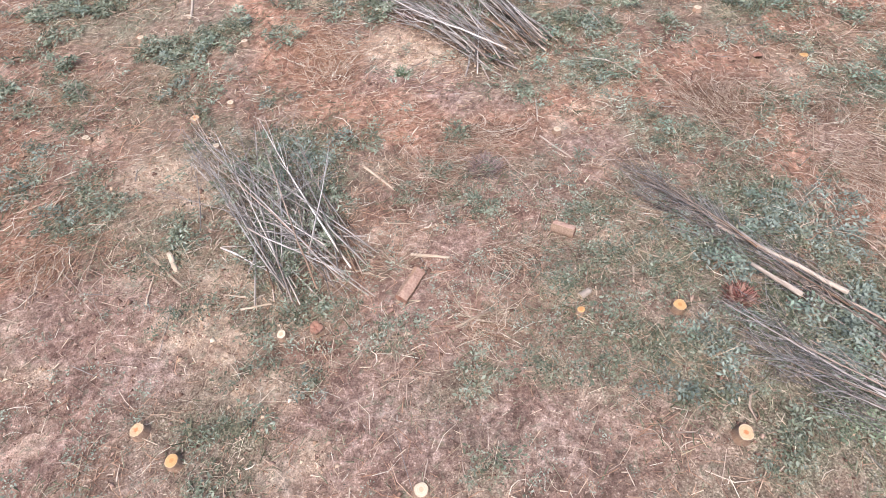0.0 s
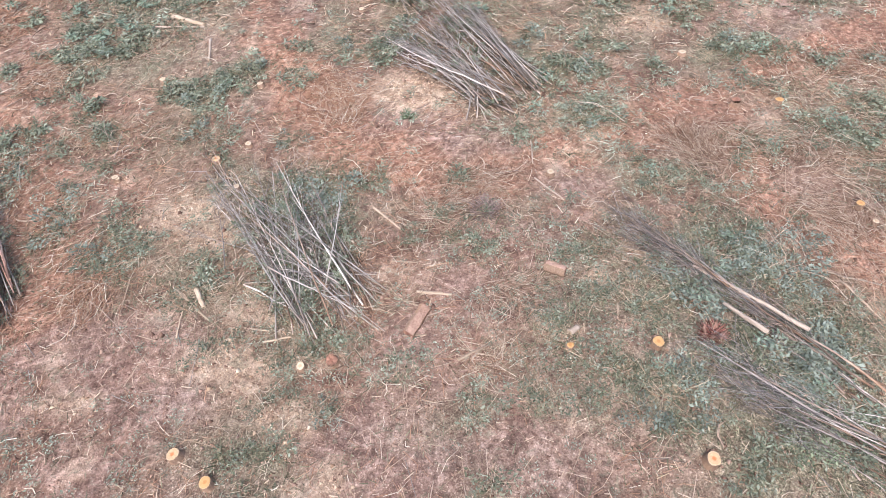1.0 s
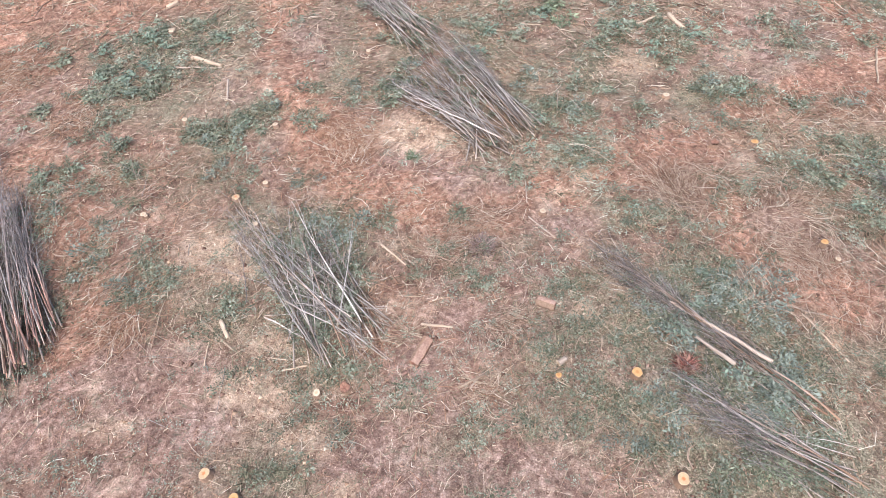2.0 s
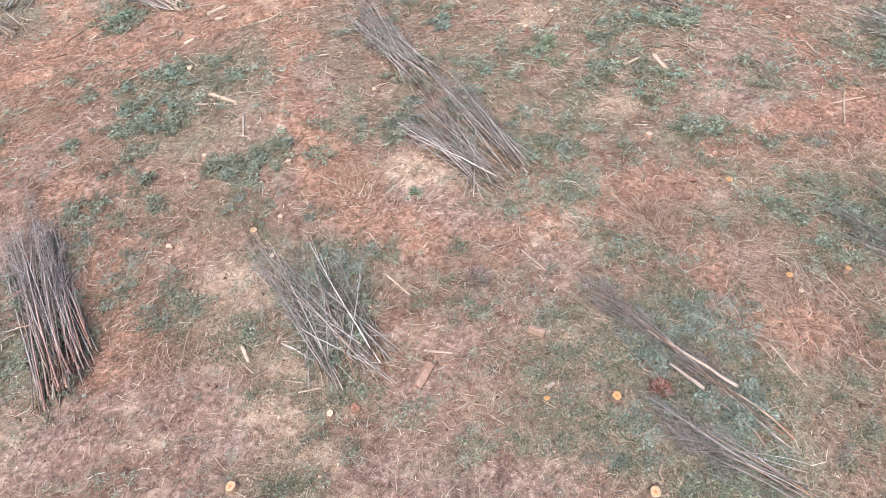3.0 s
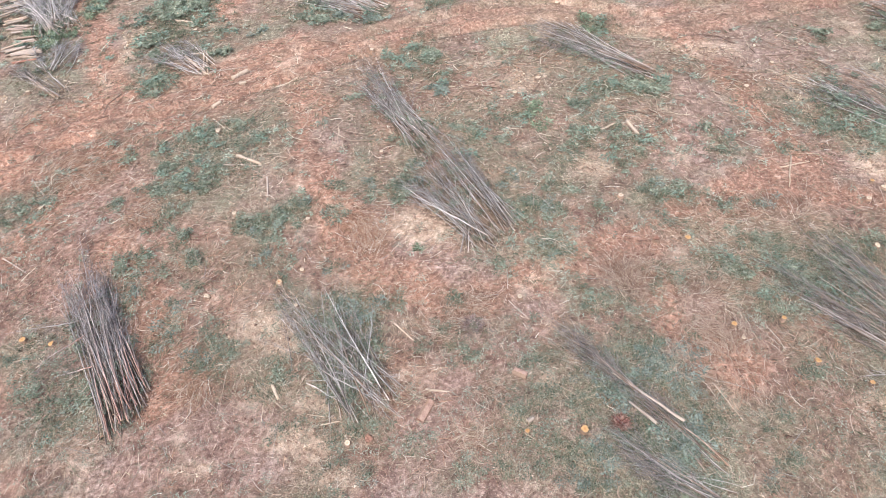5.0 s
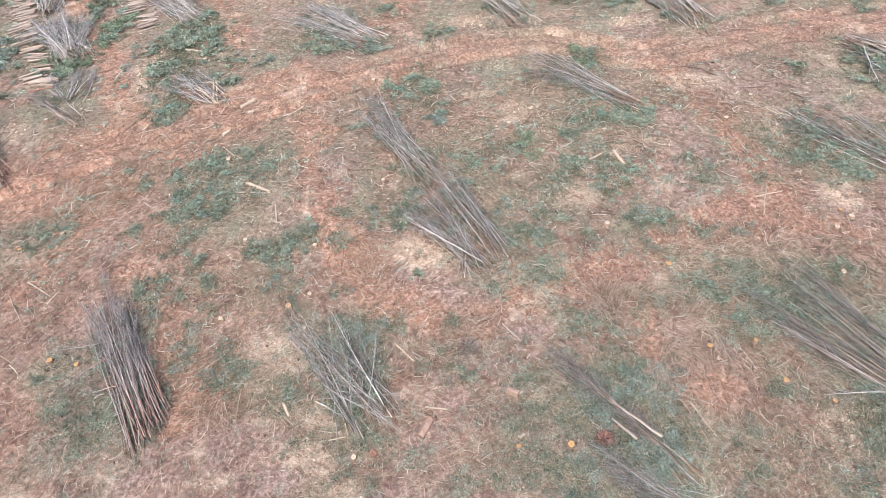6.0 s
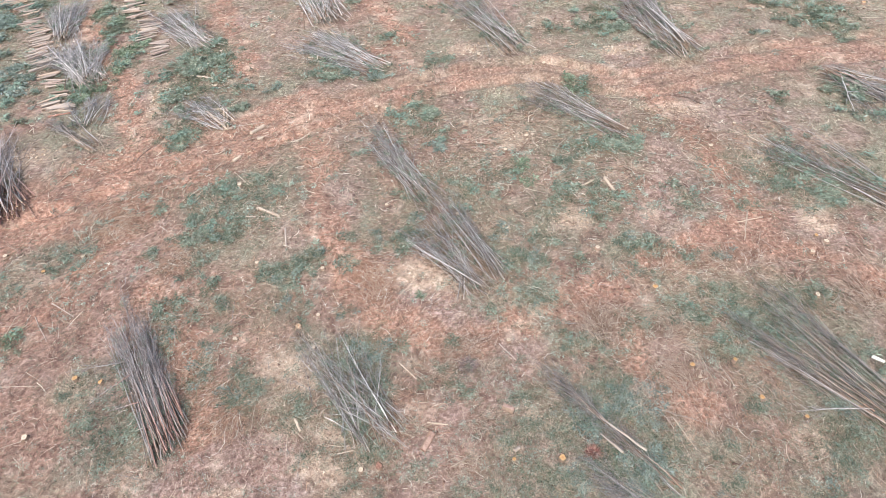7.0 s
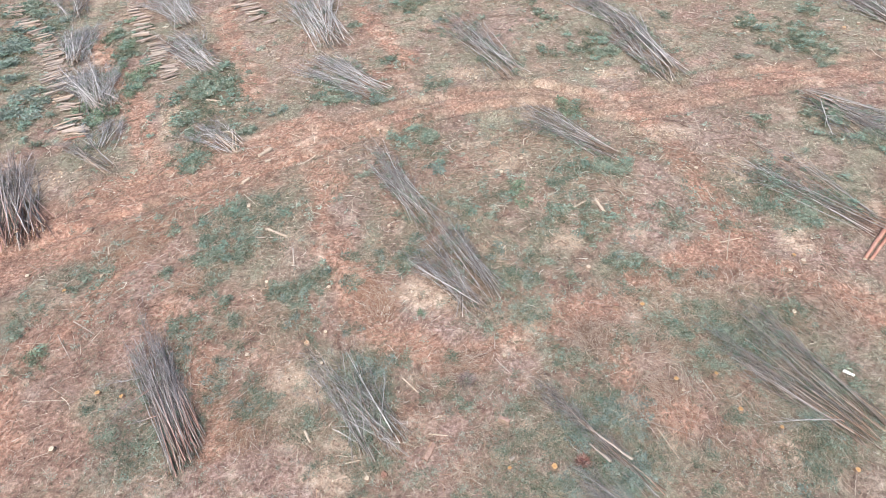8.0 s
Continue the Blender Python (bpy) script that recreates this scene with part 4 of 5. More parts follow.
def fan(bx, by, tx, ty, wb, wt, rnd):
    """Leading saplings of a heap that spreads from its butts to its tips."""
    B, T = Vector((bx, by)), Vector((tx, ty))
    ax = (T - B).normalized()
    sd, rows = Vector((-ax.y, ax.x)), []
    for i in range(11):
        u = (i - 5) / 5
        p = B + sd * ((u * 0.75 + rnd.gauss(0, 0.12)) * wb / 2) + ax * (rnd.uniform(-0.06, 0.08) - 0.06 * (1 - u * u)) * (T - B).length
        q = T + sd * ((0.7 * u + rnd.gauss(0, 0.38)) * wt / 2) - ax * rnd.uniform(-0.05, 0.3) * (T - B).length
        rows.append((p.x, p.y, q.x, q.y))
    return rows


def brush_pile(guides, n, h, r, seed, leafy, label, barks, haze=6, under=16, spread=0.12, cross=0.11):
    """A heap of saplings: the leading ones as given, the rest between neighbours of them, with fine twigs, dark brush
    for shade and leaves.
    """
    rnd, rng = random.Random(seed), np.random.default_rng(seed)
    G = np.array(guides, float)
    span = np.hypot(G[:, 2] - G[:, 0], G[:, 3] - G[:, 1])
    main = G[span > 0.38 * span.max()]
    axis = (main[:, 2:] - main[:, :2]).sum(0)
    axis /= np.linalg.norm(axis)
    side = np.array([-axis[1], axis[0]])
    main = main[np.argsort((main[:, :2] + main[:, 2:]) @ side)]
    foot = main[:, :2].mean(0)
    half = max(0.3, float(np.abs((main[:, :2] - foot) @ side).max()))
    ob = holder("brush_pile", *map(float, foot))
    tagged(ob, label, "brush pile", "heaps of trimmed saplings")
    origin = ob.location.copy()
    pools = [SAPLINGS[m] for m, share in barks for _ in range(share)]
    lines = []
    for i in range(n):
        if i < len(G):
            row, lay = G[i], rnd.uniform(0.7, 1.1)
        else:
            j = rnd.randrange(len(main))
            k = max(0, min(len(main) - 1, j + rnd.choice((-4, -2, -1, 1, 2, 4))))
            tip = main[max(0, min(len(main) - 1, j + rnd.choice((-3, 0, 0, 3))))]
            u = rnd.uniform(-0.1, 1.1)
            row = np.concatenate([main[j][:2], (main[j][2:] + tip[2:]) / 2]) * (1 - u) + main[k] * u + rng.normal(0, spread, 4) + np.tile(rng.normal(0, spread * 0.6, 2), 2) * np.array([1, 1, -1.6, -1.6])
            run = row[2:] - row[:2]
            a = rnd.gauss(0, cross)
            run = np.array([run[0] * math.cos(a) - run[1] * math.sin(a), run[0] * math.sin(a) + run[1] * math.cos(a)])
            mid = row[:2] * 0.65 + row[2:] * 0.35
            row = np.concatenate([mid - run * 0.35, mid + run * 0.65])
            row = np.concatenate([row[:2] + run * max(0.0, rnd.gauss(-0.05, 0.12)), row[2:] - run * rnd.choice((0, 0, 0.1, 0.25, 0.4, 0.55)) * rnd.random()])
            lay = rnd.random() ** 1.3
        x, y, u, v = map(float, row)
        lat = min(1.0, abs(float((np.array((x, y)) - foot) @ side)) / half)
        top = h * lay * (1 - 0.55 * lat * lat)
        zp, zq = ground_z(x, y) + r + top * 0.75, ground_z(u, v) + 0.04 + top * rnd.uniform(0.45, 1.0)
        k = rnd.choice((0.45, 0.6, 0.75, 0.9, 1.15) if i >= len(G) else (0.85, 1.0, 1.2)) * r / 0.0105
        part("pole", rnd.choice(rnd.choice(pools)), ob, "", Matrix.Translation(-origin) @ aim((x, y, zp), (u, v, zq), rnd.uniform(0, 6.28), k))
        lines.append((x, y, zp, u, v, zq))
    lines = np.array(lines)
    # fine twigs round the upper half of the poles
    m = n * haze
    pick = lines[rng.integers(0, n, m)]
    s = rng.uniform(0.4, 1.0, (m, 1)) ** 0.6
    base = pick[:, :3] * (1 - s) + pick[:, 3:] * s + rng.normal(0, 0.07, (m, 3)) * np.array([1, 1, 0.5])
    base[:, 2] = np.maximum(base[:, 2], height(base[:, 0], base[:, 1]) + 0.01)
    ang = np.arctan2(pick[:, 4] - pick[:, 1], pick[:, 3] - pick[:, 0]) + rng.normal(0, 0.4, m)
    far = 1.5 if foot[1] > 8 else 1.0
    pale = barks[0][0] is PALE_BARK
    me = straws("shoot_tangle", base - np.array(origin), flat_ways(rng, m, 0.16, ang), rng.uniform(0.15, 0.65, m), rng.uniform(0.0018, 0.0038, m) * far, rng, LIGHT_TWIG if pale else GREY_TWIG, 0.12, True)
    part("shoot_tangle", me, ob, "tangle of fine grey shoots", kind="stuff")
    # brush under the poles, coloured dark to deepen the shade in the gaps
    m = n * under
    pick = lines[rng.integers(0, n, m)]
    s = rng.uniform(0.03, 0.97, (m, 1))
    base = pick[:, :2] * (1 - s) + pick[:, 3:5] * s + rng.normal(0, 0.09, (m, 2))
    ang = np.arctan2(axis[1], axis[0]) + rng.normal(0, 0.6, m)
    me = straws("under_brush", on_ground(base[:, 0], base[:, 1], rng.uniform(0.0, 0.3, m) * h) - np.array(origin), flat_ways(rng, m, 0.1, ang), rng.uniform(0.15, 0.5, m), rng.uniform(0.002, 0.005, m) * far, rng, SHADE_TWIG, 0.12, True)
    part("under_brush", me, ob, "dark brown brush standing in for shade under the poles", kind="stuff")
    # leaves still on the shoots and trodden in below them
    m = int(n * leafy) + 2
    pick = lines[rng.integers(0, n, m)]
    s = rng.uniform(0.0, 1.08, (m, 1))
    base = pick[:, :2] * (1 - s) + pick[:, 3:5] * s + rng.normal(0, 0.22, (m, 2))
    me = sprays("foliage", base[:, 0], base[:, 1], rng.uniform(0.01, 0.45, m) * h, rng.uniform(0.22, 0.42, m) * (1.3 if foot[1] > 4 else 1.0), rng, LEAF, np.array(origin))
    part("foliage", me, ob, "grey-green drying leaves", kind="stuff")


MIXED = ((GREY_BARK, 5), (PALE_BARK, 4), (SHADE_BARK, 3), (UMBER_BARK, 2))
ROSY = ((ROSY_BARK, 6), (GREY_BARK, 2), (SHADE_BARK, 2))
WEATHERED = ((GREY_BARK, 5), (PALE_BARK, 7), (SHADE_BARK, 2), (UMBER_BARK, 2))
BLEACHED = ((PALE_BARK, 6), (GREY_BARK, 3), (UMBER_BARK, 1))
DUSKY = ((UMBER_BARK, 4), (SHADE_BARK, 2), (GREY_BARK, 5))
brush_pile(MIDDLE_POLES, 74, 0.55, 0.0132, 12, 1.3, "fanned heap of grey saplings over green leaves", WEATHERED, 6, 9, 0.22, 0.2)
brush_pile(WEST_POLES, 84, 0.6, 0.0165, 11, 0.5, "long heap of saplings with rosy brown butts", ROSY, 12, 14, 0.08, 0.06)
brush_pile(NORTH_POLES, 76, 0.65, 0.0165, 14, 0.35, "large heap of grey saplings with tan butts", MIXED, 6)
brush_pile(NORTH_TOP_POLES, 62, 0.45, 0.0155, 13, 0.5, "long heap of twiggy grey saplings on red soil", WEATHERED, 12)
brush_pile(EAST_POLES, 60, 0.5, 0.0162, 17, 1.7, "large heap of long brown-grey saplings among green leaves", DUSKY, 10, 12, 0.16, 0.06)
brush_pile(ROOT_POLES, 30, 0.28, 0.0155, 15, 1.6, "slim heap of brown saplings with a twiggy tail", DUSKY, 20, 8, 0.15)
brush_pile(SOUTH_POLES, 30, 0.3, 0.0125, 16, 2.0, "thin brown saplings trailing over green leaves", DUSKY, 15, 6, 0.14)
for bx, by, tx, ty, n, wb, wt, h, r, seed, leafy in PILES_NEAR + PILES_MID + PILES_FAR:
    bleached = seed in (22, 23, 26, 27, 28, 29, 33, 34)
    words = "rosy brown" if seed == 25 else "bleached pale grey" if bleached else "grey"
    label = f"{'large' if n > 60 else 'small' if n < 26 else 'long'} heap of thin {words} saplings, {'among green leaves' if leafy >= 0.7 else 'on red soil'}"
    brush_pile(fan(bx, by, tx, ty, wb, wt, random.Random(seed)), int(n * 1.25), h, r * 0.85, seed, leafy, label, ROSY if seed == 25 else BLEACHED if bleached else MIXED, 14, 8, 0.22, 0.16)


# ---- cut logs in rows ----
LOG_ROWS = [
    
    [(-27.16, 28.92), (-25.58, 26.9), (-23.09, 24.07), (-21.82, 21.8), (-20.47, 19.68), (-19.58, 17.66), (-18.71, 16.13), (-17.4, 14.52), (-17.23, 13.27), (-16.4, 12.18)], 
    [(-18.23, 27.51), (-17.38, 25.82), (-16.22, 23.69), (-15.86, 22.42), (-14.79, 20.81), (-14.43, 19.26), (-13.27, 17.93), (-12.73, 16.93)], 
    [(-10.99, 27.47), (-10.12, 25.73), (-9.34, 24.26), (-8.56, 22.71)], 
]


def log_mesh(rnd, name, length, r, mat, cut=CUT_PALE, sides=9):
    path = [(rnd.uniform(-0.01, 0.01), rnd.uniform(-0.01, 0.01), length * i / 4) for i in range(5)]
    radii = [r * 0.93] + [r * (1.03 - 0.03 * i) for i in (0, 1, 2, 3)]
    geo = tube(path, radii, sides, rnd, 0.06)
    return mesh_of(name, geo, mat, cut)


rnd = random.Random(21)
LOGS = [log_mesh(rnd, "cut_log", 1.0, 1.0, (SPLIT_WOOD, PINK_BARK, SPLIT_WOOD, TAN_LOG)[i % 4]) for i in range(8)]


def lay_log(x, y, angle, length, r, lift, rnd, label, group):
    a = Vector((math.cos(angle), math.sin(angle))) * length / 2
    p, q = (x - a.x, y - a.y), (x + a.x, y + a.y)
    z = max(ground_z(*p), ground_z(*q), ground_z(x, y)) + r * 0.85 + lift
    ob = new("cut_log", LOGS[rnd.randrange(8)])
    ob.matrix_basis = aim((*p, z + rnd.uniform(-0.01, 0.01)), (*q, z + rnd.uniform(-0.01, 0.01)), rnd.uniform(0, 6.28), r)
    return tagged(ob, label, "log", group)


for line in LOG_ROWS:
    for (ax, ay), (bx, by) in zip(line, line[1:]):
        run = math.hypot(bx - ax, by - ay)
        for bundle in range(max(1, round(run / 0.85))):
            k = (bundle + 0.5) / max(1, round(run / 0.85)) + rnd.uniform(-0.08, 0.08)
            cx, cy = ax + (bx - ax) * k + rnd.gauss(0, 0.16), ay + (by - ay) * k
            turn, long, count = rnd.uniform(0.0, 0.62), rnd.uniform(0.85, 1.2), rnd.randrange(5, 8)
            ux, uy = math.sin(turn), -math.cos(turn)
            for i in range(count):
                layer = rnd.choice((0, 0, 1, 1, 2))
                step = (i - count / 2) * 0.085 + rnd.gauss(0, 0.03)
                slide = rnd.gauss(0, 0.10)
                lay_log(cx + ux * step + math.cos(turn) * slide, cy + uy * step + math.sin(turn) * slide, turn + rnd.gauss(0, 0.11), long * rnd.uniform(0.82, 1.1), rnd.uniform(0.028, 0.055), 0.075 * layer, rnd, "short pale trimmed log lying in a row of cut logs", "cut logs lying in rows")

# ---- loose sticks and log sections ----
STICK_MATS = (PALE_WOOD, SPLIT_WOOD, RED_WOOD, WHITE_WOOD, SPLIT_WOOD)
STICK_WORDS = ("peeled pale stick lying on the ground", "greyish tan stick lying on the ground", "reddish split timber lying on the brush", "white bleached piece of wood on the brush", "thick pale tan pole on leafy brush")
rnd = random.Random(33)


def loose_wood(name, x, y, u, v, r, kind, label, category):
    n = 6
    s = math.hypot(u - x, v - y)
    bow = 0.003 if kind == 2 else 0.010
    path = [(rnd.uniform(-1, 1) * bow * s, rnd.uniform(-1, 1) * bow * s, s * i / n) for i in range(n + 1)]
    geo = tube(path, [r * (1.05 - 0.3 * i / n) for i in range(n + 1)], 7 if r < 0.05 else 10, rnd, 0.12)
    ob = new(name, mesh_of(name, geo, STICK_MATS[kind], CUT_PALE))
    lift = r * 0.8 + (0.25 if kind == 3 else 0.16 if kind == 4 else 0.0)
    ob.matrix_basis = aim((x, y, ground_z(x, y) + lift), (u, v, ground_z(u, v) + lift), rnd.uniform(0, 6))
    ob.scale = (1, 1, 1)
    return tagged(ob, label, category)


for x, y, u, v, r, kind in STICKS_NEAR + STICKS_MID + STICKS_FAR:
    tagged(loose_wood("stick", x, y, u, v, r, kind, STICK_WORDS[kind], "stick"), group="loose sticks on the ground")
STICK_MATS = (PALE_WOOD, SPLIT_WOOD, RED_BARK)


def split_log(x, y, u, v, r, label):
    """Half of a cleft log: torn pinkish split face above, bark below, sawn ends."""
    s = math.hypot(u - x, v - y)
    ob = holder("split_log", x, y)
    tagged(ob, label, "log")
    ob.rotation_euler = (0, 0, math.atan2(v - y, u - x))
    arc, bark, face = 9, ([], [], []), ([], [], [])
    for i in range(7):
        q = 1 + rnd.uniform(-0.10, 0.10)
        for k in range(arc):
            t = 0.75 * math.pi + 1.5 * math.pi * k / (arc - 1) + 0.5
            bark[0].append((s * i / 6 + rnd.uniform(-0.012, 0.012) * (i in (0, 6)), 1.25 * r * q * math.cos(t), r + r * q * math.sin(t)))
        for k in range(4):
            a, b = bark[0][-arc], bark[0][-1]
            w = k / 3
            face[0].append((a[0], a[1] + (b[1] - a[1]) * w, a[2] + (b[2] - a[2]) * w + (rnd.uniform(0.0, 0.28) * r if k in (1, 2) else 0.003)))
    for i in range(6):
        bark[1].extend((i * arc + k, i * arc + k + 1, (i + 1) * arc + k + 1, (i + 1) * arc + k) for k in range(arc - 1))
        face[1].extend((i * 4 + k, (i + 1) * 4 + k, (i + 1) * 4 + k + 1, i * 4 + k + 1) for k in range(3))
    part("bark", mesh_of("bark", bark, STUMP_BARK), ob)
    part("split_face", mesh_of("split_face", face, CLEFT_WOOD, smooth=False), ob, "torn pinkish tan wood")
    for i in (0, 6):
        ring = [bark[0][i * arc + k] for k in range(arc)] + [face[0][i * 4 + k] for k in (2, 1)]
        part("sawn_end", mesh_of("sawn_end", (ring, [tuple(range(len(ring)))[::1 if i else -1]], []), CUT_DARK, smooth=False), ob, "reddish sawn end")


CLEFT_WOOD = wood_material("cleft_pinkish_wood", (0.328, 0.183, 0.141), (0.623, 0.437, 0.350), 7, 0.08, 0.8, (0.295, 0.148, 0.106), 0.35)
for row, words in zip(CLEFT_LOGS, ("cleft log with pinkish torn face and dark bark", "short cleft log with pale tan face on straw")):
    split_log(*row, words)
for x, y, u, v, r, kind in LOG_SECTIONS:
    loose_wood("log_section", x, y, u, v, r, kind, ("short pale sawn log section on the soil", "short pinkish sawn log section on the soil", "short red-brown barked log section on the soil")[kind], "log")


# ---- leafy branches ----
def grow(y):
    """Coarser pieces stand for many small ones towards the far end."""
    return 1 + 1.0 * np.clip((y + 3) / 22, 0, 1)


def leafy_branch(x, y, rx, ry, density, seed):
    rng = np.random.default_rng(1000 + seed)
    if y > 3:
        rx, ry = rx * 1.15, ry * 1.15
    ob = holder("leafy_branch", x, y)
    tone = "fresh green" if density in (1.4, 1.5, 2.0) else "bluish-green" if density >= 1.3 else "grey-green"
    tagged(ob, f"{'broad heap of' if rx * ry > 0.6 else 'small clump of'} {tone} leafy eucalyptus twigs lying on soil", "leafy branches", "cut leafy branches")
    origin = np.array(ob.location)
    area = math.pi * rx * ry
    big = float(grow(y))
    m = int(min(2600, max(90, (560 if density > 1.5 else 320) * area * density / big)))
    hubs = max(5, int(area * 14 * min(density, 1.2) / big))
    hx, hy = rng.normal(0, 0.5, hubs) * rx, rng.normal(0, 0.5, hubs) * ry
    ha, hl = rng.uniform(0, 6.28, hubs), rng.uniform(0.10, 0.30, hubs)
    # leaves sit in pairs along short twigs
    pick = rng.integers(0, hubs, m)
    s, t = rng.uniform(-1, 1, m) * hl[pick], rng.normal(0, 0.05, m) * big
    dx = hx[pick] + s * np.cos(ha[pick]) - t * np.sin(ha[pick])
    dy = hy[pick] + s * np.sin(ha[pick]) + t * np.cos(ha[pick])
    z = np.abs(rng.normal(0, 0.05, m)) + 0.01
    mat = LEAF_BRIGHT if density in (1.4, 1.5, 2.0) else LEAF_BLUE if density >= 1.3 else LEAF
    part("foliage", leaves("foliage", on_ground(x + dx, y + dy, z) - origin, rng.uniform(0.035, 0.085, m) * big, rng, LEAF_DEEP, 0.5, 0.42), ob, kind="stuff")
    k = int(min(190, max(3, (9.0 if y < -3 else 6.0 if y < 3 else 5.5) * area * density / big ** 0.4)))
    hub = rng.integers(0, max(2, k // 7), k)
    sx, sy = x + (rng.normal(0, 0.5, k) * rx)[hub] + rng.normal(0, 0.11, k), y + (rng.normal(0, 0.5, k) * ry)[hub] + rng.normal(0, 0.11, k)
    part("leafy_tangle", sprays("leafy_tangle", sx, sy, rng.uniform(0.01, 0.10, k), rng.uniform(0.22, 0.48, k) * big ** 0.5 * (1.25 if density >= 2.2 else 1.0), rng, mat, origin), ob, kind="stuff")
    k = int(min(30, (0.8 if y < -3 else 1.4) * area * density / big ** 0.4))
    if k:
        sx, sy = x + rng.normal(0, 0.5, k) * rx, y + rng.normal(0, 0.5, k) * ry
        part("pale_foliage", sprays("pale_foliage", sx, sy, rng.uniform(0.06, 0.14, k), rng.uniform(0.28, 0.5, k) * big ** 0.5, rng, LEAF_PALE, origin), ob, "pale sage green leaves", kind="stuff")
    k = hubs * 9
    pick = rng.integers(0, hubs, k)
    base = on_ground(x + hx[pick] + rng.normal(0, 0.16, k), y + hy[pick] + rng.normal(0, 0.16, k), rng.uniform(0.01, 0.06, k)) - origin
    part("twig_tangle", straws("twig_tangle", base, flat_ways(rng, k, 0.25), rng.uniform(0.1, 0.5, k), rng.uniform(0.002, 0.004, k) * big, rng, TAN_STALK if seed % 2 else HERB, 0.25, True), ob, kind="stuff")


rnd = random.Random(77)
tufts = []
while len(tufts) < 190:
    x, y = (rnd.uniform(-9, 11), rnd.uniform(-8.5, 3)) if len(tufts) < 90 else (rnd.uniform(-24, 24), rnd.uniform(-6, 26))
    clear = abs(float(along(x, y, TRACK))) > 2.2 and float(spots(x, y, BARE, 0.8)) < 0.2 and float(spots(x, y, PALE, 0.6)) < 0.3
    if clear:
        tufts.append((x, y, rnd.uniform(0.07, 0.26) * float(grow(y)), rnd.uniform(0.07, 0.22) * float(grow(y)), rnd.choice((1.0, 1.1, 1.2, 1.3))))
for seed, row in enumerate(LEAFY + tufts):
    leafy_branch(*row, seed)


# ---- withered red bush, dead grey tuft ----
DEAD = [
    (1.57, -3.38, 0.85), 
]
TWIG_FANS = [
    (1.08, -6.2, 0.75), (3.59, -7.2, 0.6), (3.6, -5.7, 0.6), (0.04, -5.16, 0.5), 
]
GRASS_TUFTS = [
    (0.24, -0.63, 0.2, 90),
]


def tuft(name, x, y, r, tall, count, leaf_mat, twig_mat, label, category, seed):
    rng = np.random.default_rng(seed)
    ob = holder(name, x, y)
    tagged(ob, label, category)
    origin = np.array(ob.location)
    a, q = rng.uniform(0, 6.28, count), np.abs(rng.normal(0, 0.5, count)) * r
    base = on_ground(x + q * np.cos(a), y + q * np.sin(a), rng.uniform(0.01, tall, count) * np.exp(-(q / r) ** 2)) - origin
    if leaf_mat:
        part("foliage", leaves("foliage", base, rng.uniform(0.03, 0.07, count), rng, leaf_mat, 0.7), ob, kind="stuff")
    k = count // 3 if leaf_mat else count
    a = rng.uniform(0, 6.28, k)
    q = np.abs(rng.normal(0, 0.3, k)) * r
    way = np.stack([np.cos(a) * 0.8, np.sin(a) * 0.8, rng.uniform(0.2, 0.9, k)], 1)
    way /= np.linalg.norm(way, axis=1, keepdims=True)
    part("twig_tangle", straws("twig_tangle", on_ground(x + q * np.cos(a), y + q * np.sin(a), np.zeros(k)) - origin, way, rng.uniform(0.4, 1.0, k) * (r + tall) * 0.7, rng.uniform(0.003, 0.008, k), rng, twig_mat), ob, kind="stuff")


def splintered_root(x, y):
    """Torn slabs of a root that stand up out of a nest of fibres."""
    rnd = random.Random(79)
    tuft("splintered_root", x, y, 0.17, 0.18, 300, None, PINK_FIBRE, "pinkish red splintered root with loose fibres", "root", 71)
    ob = next(o for o in bpy.data.objects if o.name == "splintered_root")
    for i in range(9):
        a, lean, s, w = rnd.uniform(0, 6.28), rnd.uniform(0.05, 0.75), rnd.uniform(0.14, 0.26), rnd.uniform(0.022, 0.042)
        path = [(0, 0, -0.03), (0.01, 0, s * 0.4), (rnd.uniform(-0.03, 0.03), 0.01, s * 0.75), (rnd.uniform(-0.05, 0.05), 0, s)]
        geo = tube(path, [w, w * 0.9, w * 0.65, w * 0.2], 7, rnd, 0.35)
        m = Matrix.Translation((0.09 * math.cos(a), 0.09 * math.sin(a), 0.03)) @ Matrix.Rotation(a, 4, "Z") @ Matrix.Rotation(lean, 4, "Y") @ Matrix.Diagonal((0.55, 1, 1, 1))
        part("splinter", mesh_of("splinter", geo, RED_BARK, smooth=False), ob, "", m)


splintered_root(*RED_BUSH)
for x, y, r, blades in GRASS_TUFTS:
    tuft("grass_tuft", x, y, r, 0.12, blades, None, GRASS, "small dark green grass tuft on pale earth", "grass", 73)
for x, y, r in TWIG_FANS:
    tuft("twig_fan", x, y, r, 0.03, 46, None, TAN_STALK, "flat fan of splintered tan twigs on soil", "twigs", 74)
for x, y, r in DEAD:
    tuft("dead_tuft", x, y, r * 0.42, 0.07, 420, None, MAUVE_TWIG, "dead mauve-grey tuft of fine twigs on soil", "dead plant", 72)


# ---- straw, twigs and crushed leaves over the whole ground ----
def scatter(rng, n):
    """Places over the clearing, denser where the camera starts."""
    a, c = int(n * 0.3), int(n * 0.35)
    x = np.concatenate([rng.uniform(-9, 10.5, a), rng.uniform(-15, 16, c), rng.uniform(-30, 31, n - a - c)])
    y = np.concatenate([rng.uniform(-9.4, 0, a), rng.uniform(-9.4, 10, c), rng.uniform(-9.4, 32, n - a - c)])
    return x, y


rng = np.random.default_rng(90)


